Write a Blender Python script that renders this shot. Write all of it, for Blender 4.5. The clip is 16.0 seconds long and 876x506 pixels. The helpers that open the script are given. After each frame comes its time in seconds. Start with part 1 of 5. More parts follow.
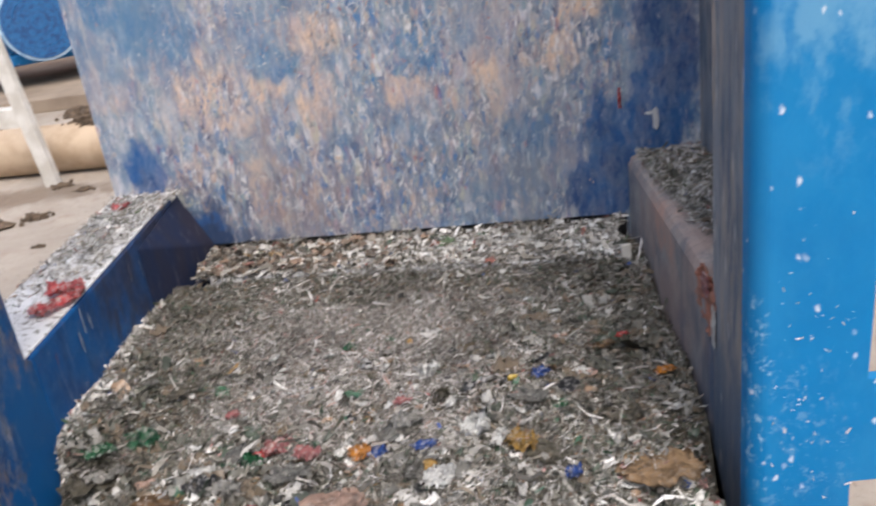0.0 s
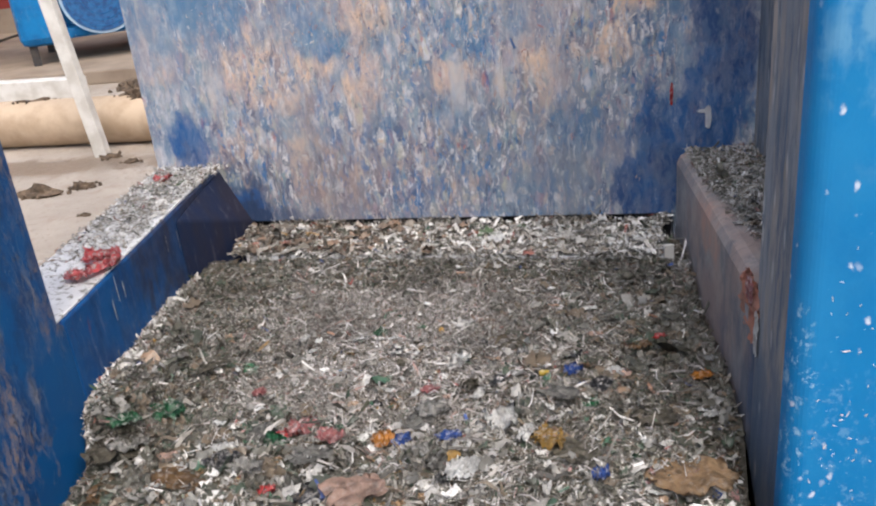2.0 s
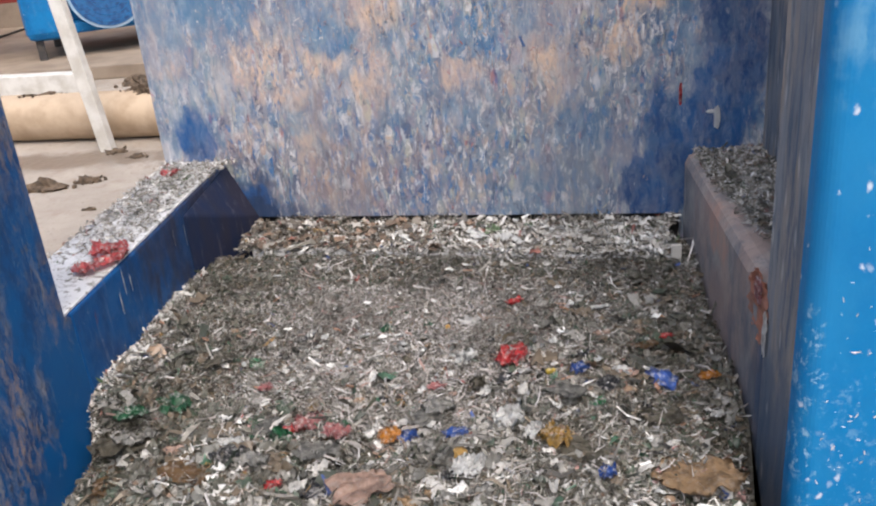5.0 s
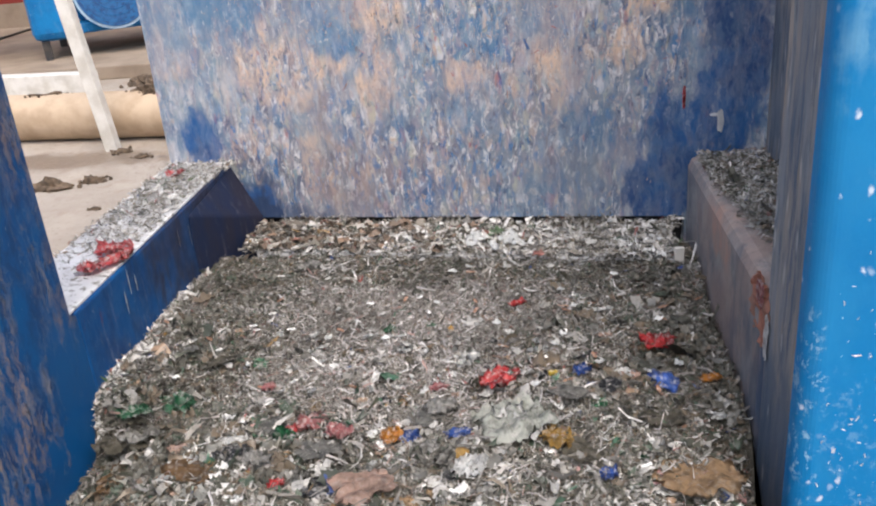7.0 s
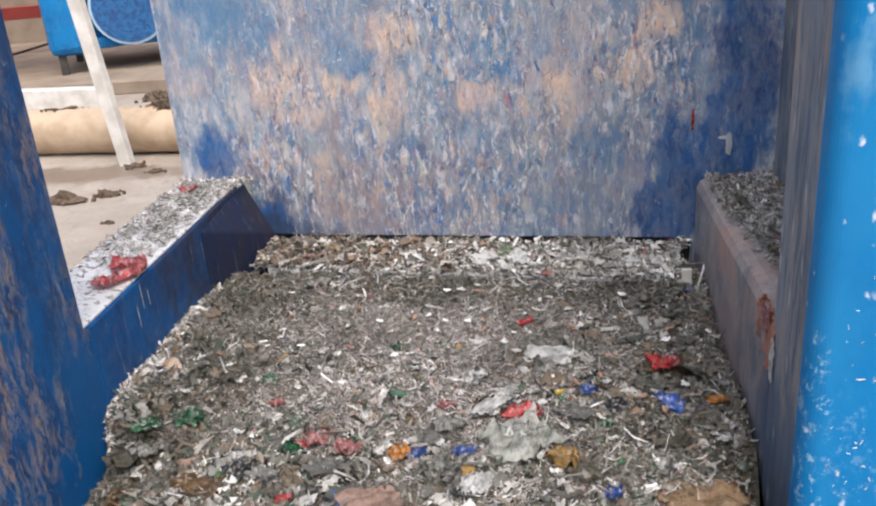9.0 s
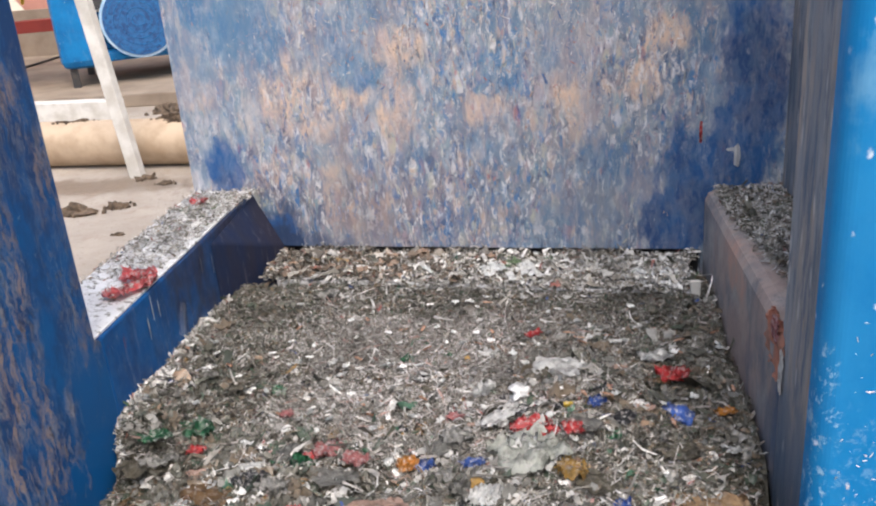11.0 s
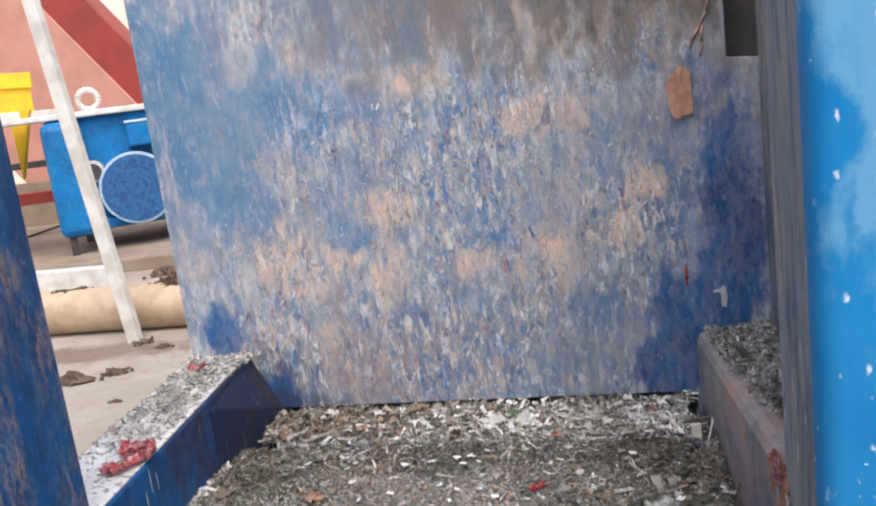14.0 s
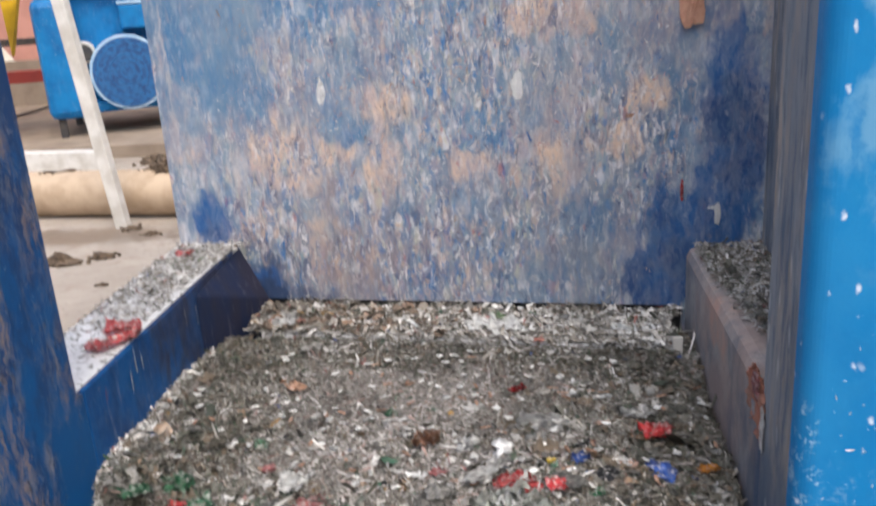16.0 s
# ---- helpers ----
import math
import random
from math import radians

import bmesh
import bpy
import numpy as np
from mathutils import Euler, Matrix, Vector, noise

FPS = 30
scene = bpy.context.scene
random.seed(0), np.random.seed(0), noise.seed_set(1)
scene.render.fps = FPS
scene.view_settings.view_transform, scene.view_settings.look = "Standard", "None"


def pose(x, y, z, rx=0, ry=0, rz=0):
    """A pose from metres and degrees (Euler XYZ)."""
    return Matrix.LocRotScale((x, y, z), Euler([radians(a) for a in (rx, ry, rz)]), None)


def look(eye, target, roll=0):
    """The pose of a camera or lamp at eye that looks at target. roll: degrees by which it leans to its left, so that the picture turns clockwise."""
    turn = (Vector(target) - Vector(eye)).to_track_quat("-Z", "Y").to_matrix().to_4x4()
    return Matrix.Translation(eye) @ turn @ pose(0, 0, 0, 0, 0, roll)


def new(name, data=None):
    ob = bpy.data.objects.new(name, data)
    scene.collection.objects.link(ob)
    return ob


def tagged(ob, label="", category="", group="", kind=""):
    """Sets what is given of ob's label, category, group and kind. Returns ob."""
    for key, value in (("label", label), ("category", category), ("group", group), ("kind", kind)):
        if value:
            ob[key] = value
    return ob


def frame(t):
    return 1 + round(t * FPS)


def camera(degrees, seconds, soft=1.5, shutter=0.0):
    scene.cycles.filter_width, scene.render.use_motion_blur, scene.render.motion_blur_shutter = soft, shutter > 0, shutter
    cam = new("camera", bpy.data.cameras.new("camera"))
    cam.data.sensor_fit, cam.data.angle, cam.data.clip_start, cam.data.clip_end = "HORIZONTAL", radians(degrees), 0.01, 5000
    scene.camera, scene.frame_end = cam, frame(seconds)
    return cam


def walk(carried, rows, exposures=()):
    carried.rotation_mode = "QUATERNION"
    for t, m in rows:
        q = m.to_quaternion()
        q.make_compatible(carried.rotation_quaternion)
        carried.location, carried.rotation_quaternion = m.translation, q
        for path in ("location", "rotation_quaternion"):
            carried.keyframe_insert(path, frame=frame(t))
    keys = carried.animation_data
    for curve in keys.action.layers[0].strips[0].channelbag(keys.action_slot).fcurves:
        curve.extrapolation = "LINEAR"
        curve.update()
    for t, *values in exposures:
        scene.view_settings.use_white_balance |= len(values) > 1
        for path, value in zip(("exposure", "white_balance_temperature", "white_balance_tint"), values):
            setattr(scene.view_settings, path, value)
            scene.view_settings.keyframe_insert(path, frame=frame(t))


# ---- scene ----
cam = camera(54.0, 16.0, soft=2.1, shutter=0.6)
# seconds, eye x y z, yaw, pitch, roll
PATH = [
    (0, -0.004, 0.002, 1.404, 0.71, -23.18, 7.48),
    (0.5, 0.008, 0.029, 1.391, 3.86, -24.16, 7.55),
    (1, 0.018, 0.035, 1.388, 4.36, -23.97, 6.80),
    (1.5, 0.013, 0.035, 1.385, 4.39, -23.42, 5.89),
    (2, 0.002, 0.030, 1.382, 4.56, -23.30, 5.50),
    (2.5, -0.006, 0.026, 1.379, 4.70, -23.34, 5.29),
    (3, -0.005, 0.026, 1.377, 4.79, -23.30, 5.21),
    (3.5, -0.006, 0.029, 1.374, 4.78, -23.28, 5.01),
    (4, -0.009, 0.029, 1.378, 4.86, -23.33, 5.02),
    (6.5, -0.010, 0.024, 1.379, 5.21, -23.23, 4.80),
    (7, -0.008, 0.021, 1.381, 5.32, -23.18, 4.75),
    (7.5, -0.006, 0.019, 1.382, 5.35, -23.19, 4.76),
    (8, -0.007, 0.016, 1.382, 5.36, -23.17, 4.70),
    (8.5, -0.008, 0.011, 1.384, 5.58, -22.97, 4.54),
    (9, -0.004, 0.004, 1.393, 6.19, -22.00, 4.36),
    (11.5, -0.003, -0.001, 1.398, 6.76, -21.09, 4.54),
    (12, -0.000, 0.000, 1.400, 6.80, -20.93, 4.49),
    (12.5, -0.001, 0.007, 1.398, 6.20, -20.84, 5.08),
    (13, -0.002, 0.007, 1.402, 4.48, -19.51, 6.65),
    (13.5, 0.006, -0.016, 1.427, 4.88, -14.76, 7.28),
    (14, 0.009, -0.026, 1.431, 5.71, -11.66, 7.30),
    (14.5, 0.006, -0.023, 1.427, 5.82, -11.76, 7.13),
    (15, 0.005, -0.018, 1.419, 5.81, -12.41, 6.78),
    (15.5, 0.005, -0.015, 1.418, 6.05, -14.43, 6.17),
    (16, -0.000, -0.014, 1.407, 5.96, -17.78, 3.77),
]
EXPOSURES = [(0.0, 0.57), (2.0, 0.58), (4.2, 0.59), (6.5, 0.66), (9.0, 0.71), (12.7, 0.72), (13.5, 0.75), (14.2, 0.60), (15.5, 0.57), (16.0, 0.59)]
walk(cam, [(t, pose(x, y, z, 90 + pitch, roll, yaw)) for t, x, y, z, yaw, pitch, roll in PATH], EXPOSURES)

# ---- world, sun, exposure ----
world = bpy.data.worlds.new("sky")
scene.world = world
world.use_nodes = True
wn = world.node_tree.nodes
sky = wn.new("ShaderNodeTexSky")
sky.sky_type, sky.sun_disc = "NISHITA", False
sky.sun_elevation, sky.sun_rotation = radians(60), radians(157)
sky.air_density, sky.dust_density, sky.ozone_density = 1.0, 4.0, 0.6
world.node_tree.links.new(sky.outputs[0], wn["Background"].inputs[0])
wn["Background"].inputs[1].default_value = 0.15
sun = new("sun", bpy.data.lights.new("sun", "SUN"))
sun.data.energy, sun.data.angle, sun.data.color = 1.7, radians(60), (1.0, 0.96, 0.90)
sun.matrix_world = look((2.6, -6.2, 11.5), (0, 0, 0))


# ---- materials ----
class Nodes:
    """A short hand for node materials."""

    def __init__(self, name):
        self.mat = bpy.data.materials.new(name)
        self.mat.use_nodes = True
        self.tree = self.mat.node_tree
        self.bsdf = self.tree.nodes["Principled BSDF"]
        self.co = self.tree.nodes.new("ShaderNodeTexCoord").outputs["Object"]

    def put(self, socket, value):
        if isinstance(value, bpy.types.NodeSocket):
            self.tree.links.new(value, socket)
        elif isinstance(value, (tuple, list)) and len(value) == 3 and socket.type == "RGBA":
            socket.default_value = (*value, 1)
        else:
            socket.default_value = value

    def noise(self, scale, stretch=(1, 1, 1), detail=4, rough=0.6, shift=(0, 0, 0)):
        m = self.tree.nodes.new("ShaderNodeMapping")
        self.put(m.inputs["Vector"], self.co)
        m.inputs["Scale"].default_value, m.inputs["Location"].default_value = stretch, shift
        n = self.tree.nodes.new("ShaderNodeTexNoise")
        self.put(n.inputs["Vector"], m.outputs[0])
        n.inputs["Scale"].default_value, n.inputs["Detail"].default_value, n.inputs["Roughness"].default_value = scale, detail, rough
        return n.outputs["Fac"]

    def step(self, value, lo, hi, a=0.0, b=1.0):
        n = self.tree.nodes.new("ShaderNodeMapRange")
        n.interpolation_type = "SMOOTHSTEP"
        for i, v in enumerate((value, lo, hi, a, b)):
            self.put(n.inputs[i], v)
        return n.outputs[0]

    def math(self, op, a, b=0.0):
        n = self.tree.nodes.new("ShaderNodeMath")
        n.operation, n.use_clamp = op, op in ("ADD", "SUBTRACT", "MULTIPLY")
        self.put(n.inputs[0], a)
        self.put(n.inputs[1], b)
        return n.outputs[0]

    def mix(self, fac, a, b):
        n = self.tree.nodes.new("ShaderNodeMix")
        n.data_type = "RGBA"
        for i, v in ((0, fac), (6, a), (7, b)):
            self.put(n.inputs[i], v)
        return n.outputs[2]

    def spot(self, x, z, rx, rz):
        """A soft patch of the wall round (x, z), broken at its rim by noise."""
        m = self.tree.nodes.new("ShaderNodeMapping")
        self.put(m.inputs["Vector"], self.co)
        m.inputs["Location"].default_value = (-x / rx, 0, -z / rz)
        m.inputs["Scale"].default_value = (1 / rx, 0, 1 / rz)
        d = self.tree.nodes.new("ShaderNodeVectorMath")
        d.operation = "LENGTH"
        self.put(d.inputs[0], m.outputs[0])
        r = self.tree.nodes.new("ShaderNodeMath")
        r.operation = "ADD"
        self.put(r.inputs[0], d.outputs["Value"])
        self.put(r.inputs[1], self.step(self.noise(16, (1, 1, 0.5)), 0.3, 0.7, -0.3, 0.3))
        return self.step(r.outputs[0], 1.15, 0.6)

    def swap(self):
        """Lay the pattern along y and z, for a plate that stands across x."""
        a = self.tree.nodes.new("ShaderNodeSeparateXYZ")
        self.put(a.inputs[0], self.co)
        b = self.tree.nodes.new("ShaderNodeCombineXYZ")
        for i, j in ((0, 1), (1, 0), (2, 2)):
            self.put(b.inputs[i], a.outputs[j])
        self.co = b.outputs[0]

    def flow(self, scale, amount, stretch=(1, 1, 1)):
        """Bend the pattern's coordinates by a noise, so that edges fray."""
        m = self.tree.nodes.new("ShaderNodeMapping")
        self.put(m.inputs["Vector"], self.co)
        m.inputs["Scale"].default_value = stretch
        t = self.tree.nodes.new("ShaderNodeTexNoise")
        self.put(t.inputs["Vector"], m.outputs[0])
        t.inputs["Scale"].default_value, t.inputs["Detail"].default_value = scale, 5
        w = self.tree.nodes.new("ShaderNodeVectorMath")
        w.operation = "MULTIPLY_ADD"
        self.put(w.inputs[0], t.outputs["Color"])
        w.inputs[1].default_value = (amount, amount, amount)
        self.put(w.inputs[2], self.co)
        self.co = w.outputs[0]

    def dabs(self, scale, stretch=(1, 1, 0.4), shift=(0, 0, 0)):
        """Small dabs in cells: how near to a dab's middle, and three chance numbers for each."""
        m = self.tree.nodes.new("ShaderNodeMapping")
        self.put(m.inputs["Vector"], self.co)
        m.inputs["Scale"].default_value, m.inputs["Location"].default_value = stretch, shift
        v = self.tree.nodes.new("ShaderNodeTexVoronoi")
        self.put(v.inputs["Vector"], m.outputs[0])
        v.inputs["Scale"].default_value = scale
        q = self.tree.nodes.new("ShaderNodeSeparateColor")
        self.put(q.inputs[0], v.outputs["Color"])
        return v.outputs["Distance"], q.outputs[0], q.outputs[1], q.outputs[2]

    def random(self, islands=True):
        if islands:
            return self.tree.nodes.new("ShaderNodeNewGeometry").outputs["Random Per Island"]
        return self.tree.nodes.new("ShaderNodeObjectInfo").outputs["Random"]

    def ramp(self, value, stops):
        n = self.tree.nodes.new("ShaderNodeValToRGB")
        n.color_ramp.interpolation = "CONSTANT"
        e = n.color_ramp.elements
        while len(e) < len(stops):
            e.new(0.5)
        for el, (p, c) in zip(e, stops):
            el.position, el.color = p, (*c, 1)
        self.put(n.inputs[0], value)
        return n.outputs[0]

    def done(self, colour, rough=0.5, bump=None, strength=0.3, depth=0.004, metal=0.0, spec=0.5):
        self.put(self.bsdf.inputs["Base Color"], colour)
        self.put(self.bsdf.inputs["Roughness"], rough)
        self.bsdf.inputs["Metallic"].default_value = metal
        self.bsdf.inputs["Specular IOR Level"].default_value = spec
        if bump is not None:
            b = self.tree.nodes.new("ShaderNodeBump")
            b.inputs["Strength"].default_value, b.inputs["Distance"].default_value = strength, depth
            self.put(b.inputs["Height"], bump)
            self.put(self.bsdf.inputs["Normal"], b.outputs[0])
        return self.mat


BLUE, NAVY = (0.008, 0.15, 0.46), (0.008, 0.052, 0.20)


def paint(name, base, dark, wear=0.5, chips=(0.62, 0.70), dust=0.15, scuffed=None):
    """Machine paint: uneven tone, scuffs, chips and dust."""
    n = Nodes(name)
    c = n.mix(n.step(n.noise(5), 0.3, 0.75), base, dark)
    c = n.mix(n.math("MULTIPLY", n.step(n.noise(22, (1, 1, 0.35)), 0.5, 0.8), dust), c, (0.30, 0.36, 0.42))
    big = n.math("MULTIPLY", n.step(n.noise(5), 0.42, 0.6), n.spot(*scuffed) if scuffed else 1.0)
    c = n.mix(n.math("MULTIPLY", n.math("MULTIPLY", n.step(n.noise(55, detail=6), *chips), big), wear), c, (0.62, 0.66, 0.70))
    return n.done(c, n.step(n.noise(12), 0.3, 0.7, 0.42, 0.6), n.noise(90), 0.12, spec=0.25)


def flange_paint():
    """Bright blue paint; a pale chalky film higher up has peeled in a ragged strip; white scuffs along the fold."""
    n = Nodes("bright_blue_paint")
    n.flow(14, 0.02)
    n.flow(80, 0.014)
    c = n.mix(n.step(n.noise(5), 0.3, 0.75), (0.0015, 0.185, 0.455), (0.0015, 0.16, 0.41))
    c = n.mix(n.math("MULTIPLY", n.step(n.noise(9, (1, 1, 0.6), 6, 0.65, (1, 2, 3)), 0.40, 0.66), 0.20), c, (0.04, 0.27, 0.50))
    peeled = n.math("ADD", n.spot(0.395, 1.32, 0.042, 0.13), n.spot(0.42, 1.31, 0.042, 0.075))
    peeled = n.math("ADD", peeled, n.spot(0.386, 1.0, 0.018, 0.55))
    chalk = n.math("MULTIPLY", n.spot(0.58, 1.50, 0.30, 0.42), n.math("SUBTRACT", 1.0, peeled))
    c = n.mix(n.math("MULTIPLY", chalk, 0.6), c, (0.17, 0.38, 0.55))
    rub = n.math("ADD", n.spot(0.395, 0.60, 0.035, 0.20), n.math("MULTIPLY", n.spot(0.46, 0.54, 0.12, 0.15), 0.35))
    chips = n.math("MULTIPLY", n.step(n.noise(48, (1, 1, 0.7), 7, 0.74, (3, 0, 3)), 0.52, 0.62), rub)
    c = n.mix(n.math("MULTIPLY", chips, 0.48), c, (0.46, 0.64, 0.72))
    near, a, b, d = n.dabs(60, (1, 1, 0.6))
    specks = n.math("MULTIPLY", n.step(near, 0.34, 0.10), n.step(b, 0.09, 0.05))
    c = n.mix(n.math("MULTIPLY", specks, 0.75), c, (0.66, 0.72, 0.78))
    return n.done(c, n.step(n.noise(12), 0.3, 0.7, 0.42, 0.6), n.noise(90), 0.12, spec=0.25)


m_flange = flange_paint()
m_blue = paint("blue_paint", BLUE, NAVY, 0.25)
m_machine = paint("machine_blue_paint", (0.006, 0.19, 0.46), (0.006, 0.11, 0.30), 0.5)


def back_paint():
    """Blue plate under dried pulp: a chalky film, tan and pink clots, and short runs of many colours."""
    n = Nodes("splattered_back_wall")
    n.flow(26, 0.030, (1, 1, 0.5))
    blue = n.mix(n.step(n.noise(6), 0.35, 0.68), (0.028, 0.115, 0.26), (0.07, 0.21, 0.385))
    film = n.mix(n.step(n.noise(7, (1, 1, 0.6), 6, 0.65, (3, 1, 4)), 0.40, 0.60), (0.275, 0.35, 0.415), (0.41, 0.37, 0.39))
    film = n.mix(n.step(n.noise(21, (1, 1, 0.4), 6, 0.7, (6, 2, 4)), 0.44, 0.64), film, (0.58, 0.575, 0.59))
    cover = n.step(n.noise(4.2, (1, 1, 0.75), 7, 0.66, (8, 0, 3)), 0.36, 0.57, 0.26, 0.96)
    runs = n.step(n.noise(38, (1, 1, 0.16), 7, 0.7), 0.34, 0.60, 0.50, 1.0)
    c = n.mix(n.math("MULTIPLY", cover, runs), blue, film)
    # broad patches of tan and pink pulp: place, reach
    thick = 0.0
    for x, z, rx, rz in ((-0.73, 0.94, 0.13, 0.13), (-0.80, 0.74, 0.07, 0.13), (-0.43, 0.92, 0.055, 0.14), (-0.62, 0.98, 0.20, 0.05),
                         (-0.18, 0.93, 0.06, 0.09), (0.04, 0.88, 0.09, 0.12), (0.23, 0.98, 0.08, 0.06), (-0.64, 0.68, 0.20, 0.13),
                         (-0.35, 1.44, 0.17, 0.05), (-0.42, 1.10, 0.09, 0.06), (0.05, 1.31, 0.14, 0.06), (0.30, 1.10, 0.08, 0.06), (-0.62, 1.50, 0.03, 0.10)):
        thick = n.math("ADD", thick, n.spot(x, z, rx, rz))
    grain = n.step(n.noise(30, (1, 1, 0.35), 8, 0.72, (1, 0, 5)), 0.36, 0.58)
    pulp = n.math("MULTIPLY", thick, n.step(grain, 0, 1, 0.32, 0.95))
    tone = n.mix(n.step(n.noise(9, (1, 1, 0.6), 5, 0.65, (2, 5, 1)), 0.42, 0.60), (0.76, 0.57, 0.43), (0.58, 0.46, 0.42))
    c = n.mix(pulp, c, tone)
    loose = n.math("MULTIPLY", n.step(n.noise(15, (1, 1, 0.5), 8, 0.75, (7, 7, 2)), 0.53, 0.68), 0.62)
    c = n.mix(loose, c, n.mix(n.step(n.noise(5, shift=(4, 4, 4)), 0.45, 0.58), (0.60, 0.47, 0.39), (0.47, 0.39, 0.41)))
    # bare paint where nothing has stuck
    bare = 0.0
    for x, z, rx, rz in ((-0.53, 1.03, 0.08, 0.05), (-0.18, 0.81, 0.06, 0.09), (-0.14, 1.03, 0.13, 0.06), (-0.10, 0.60, 0.07, 0.09), (-0.29, 0.60, 0.06, 0.08),
                         (0.14, 0.62, 0.10, 0.09), (-0.95, 1.25, 0.10, 0.20), (-0.66, 1.38, 0.26, 0.12), (-0.98, 1.5, 0.10, 0.25), (-0.13, 1.03, 0.09, 0.07), (0.15, 0.74, 0.08, 0.08), (-0.36, 0.76, 0.07, 0.07)):
        bare = n.math("ADD", bare, n.spot(x, z, rx, rz))
    bare = n.math("MULTIPLY", bare, n.step(n.noise(34, (1, 1, 0.3), 7, 0.72, (2, 8, 3)), 0.36, 0.56, 0.30, 0.90))
    c = n.mix(bare, c, n.mix(n.step(n.noise(9, shift=(1, 7, 1)), 0.4, 0.62), (0.05, 0.18, 0.38), (0.15, 0.28, 0.43)))
    wash = n.math("MULTIPLY", n.math("ADD", n.spot(-0.50, 0.66, 0.55, 0.22), n.math("MULTIPLY", n.spot(0.10, 0.66, 0.34, 0.22), 0.35)), n.step(n.noise(9, (1, 1, 0.3), 6, 0.65, (9, 9, 1)), 0.38, 0.60, 0.25, 0.85))
    c = n.mix(wash, c, n.mix(n.step(n.noise(5, (1, 1, 0.5), 4, 0.6, (1, 2, 2)), 0.44, 0.58), (0.255, 0.210, 0.228), (0.165, 0.205, 0.265)))
    c = n.mix(n.math("MULTIPLY", n.spot(0.10, 0.68, 0.36, 0.26), n.step(n.noise(11, (1, 1, 0.3), 6, 0.65, (3, 9, 1)), 0.38, 0.60, 0.20, 0.70)), c, n.mix(n.step(n.noise(6, (1, 1, 0.5), 4, 0.6, (7, 2, 2)), 0.44, 0.58), (0.11, 0.195, 0.30), (0.24, 0.26, 0.29)))
    busy = n.step(n.noise(4.5, (1, 1, 0.8), 5, 0.62, (6, 0, 6)), 0.42, 0.60, 0.28, 1.0)
    calm = n.math("ADD", n.spot(-0.95, 1.42, 0.22, 0.42), n.math("MULTIPLY", n.spot(-0.62, 1.48, 0.34, 0.16), 0.7))
    busy = n.math("MULTIPLY", busy, n.math("SUBTRACT", 1.0, n.math("MULTIPLY", calm, 0.75)))
    c = n.mix(n.math("MULTIPLY", calm, n.step(n.noise(17, (1, 1, 0.3), 7, 0.7, (5, 5, 8)), 0.36, 0.62, 0.85, 0.25)), c, n.mix(n.step(n.noise(6, (1, 1, 0.5), 5, 0.6, (1, 9, 1)), 0.42, 0.6), (0.075, 0.20, 0.36), (0.20, 0.29, 0.385)))
    # short runs and dabs, each of its own colour
    n.flow(75, 0.022, (1, 1, 0.35))
    tones = [(0.0, (0.07, 0.10, 0.20)), (0.13, (0.04, 0.19, 0.46)), (0.30, (0.33, 0.43, 0.54)), (0.44, (0.42, 0.33, 0.38)), (0.58, (0.62, 0.46, 0.36)),
             (0.70, (0.26, 0.37, 0.42)), (0.80, (0.54, 0.53, 0.42)), (0.88, (0.80, 0.78, 0.79)), (0.985, (0.48, 0.15, 0.15))]
    for scale, stretch, share, power, shift in ((40, (1, 1, 0.34), 0.62, 0.58, (0, 0, 0)), (72, (1, 1, 0.30), 0.55, 0.62, (3, 1, 2)), (125, (1, 1, 0.36), 0.45, 0.68, (5, 2, 2))):
        near, a, b, d = n.dabs(scale, stretch, shift)
        some = n.math("MULTIPLY", n.step(near, 0.66, 0.26), n.step(b, share, share - 0.06))
        some = n.math("MULTIPLY", some, busy)
        c = n.mix(n.math("MULTIPLY", some, power), c, n.ramp(a, tones))
    for stretch, shift, lo, power, tint in (((1, 1, 0.26), (3, 3, 3), 0.53, 0.68, (0.045, 0.07, 0.14)), ((1, 1, 0.30), (8, 1, 6), 0.53, 0.78, (0.80, 0.78, 0.78)), ((1, 1, 0.22), (4, 6, 1), 0.55, 0.60, (0.045, 0.19, 0.44)), ((1, 1, 0.4), (1, 6, 4), 0.56, 0.55, (0.60, 0.47, 0.41))):
        c = n.mix(n.math("MULTIPLY", n.math("MULTIPLY", n.step(n.noise(66, stretch, 7, 0.8, shift), lo, lo + 0.08), busy), power), c, tint)
    # clean paint in the corners, brown crust under the feed
    free = 0.0
    for x, z, rx, rz in ((-0.96, 0.77, 0.075, 0.10), (0.53, 1.00, 0.085, 0.34), (0.41, 0.72, 0.13, 0.20), (0.33, 0.58, 0.09, 0.10)):
        free = n.math("ADD", free, n.spot(x, z, rx, rz))
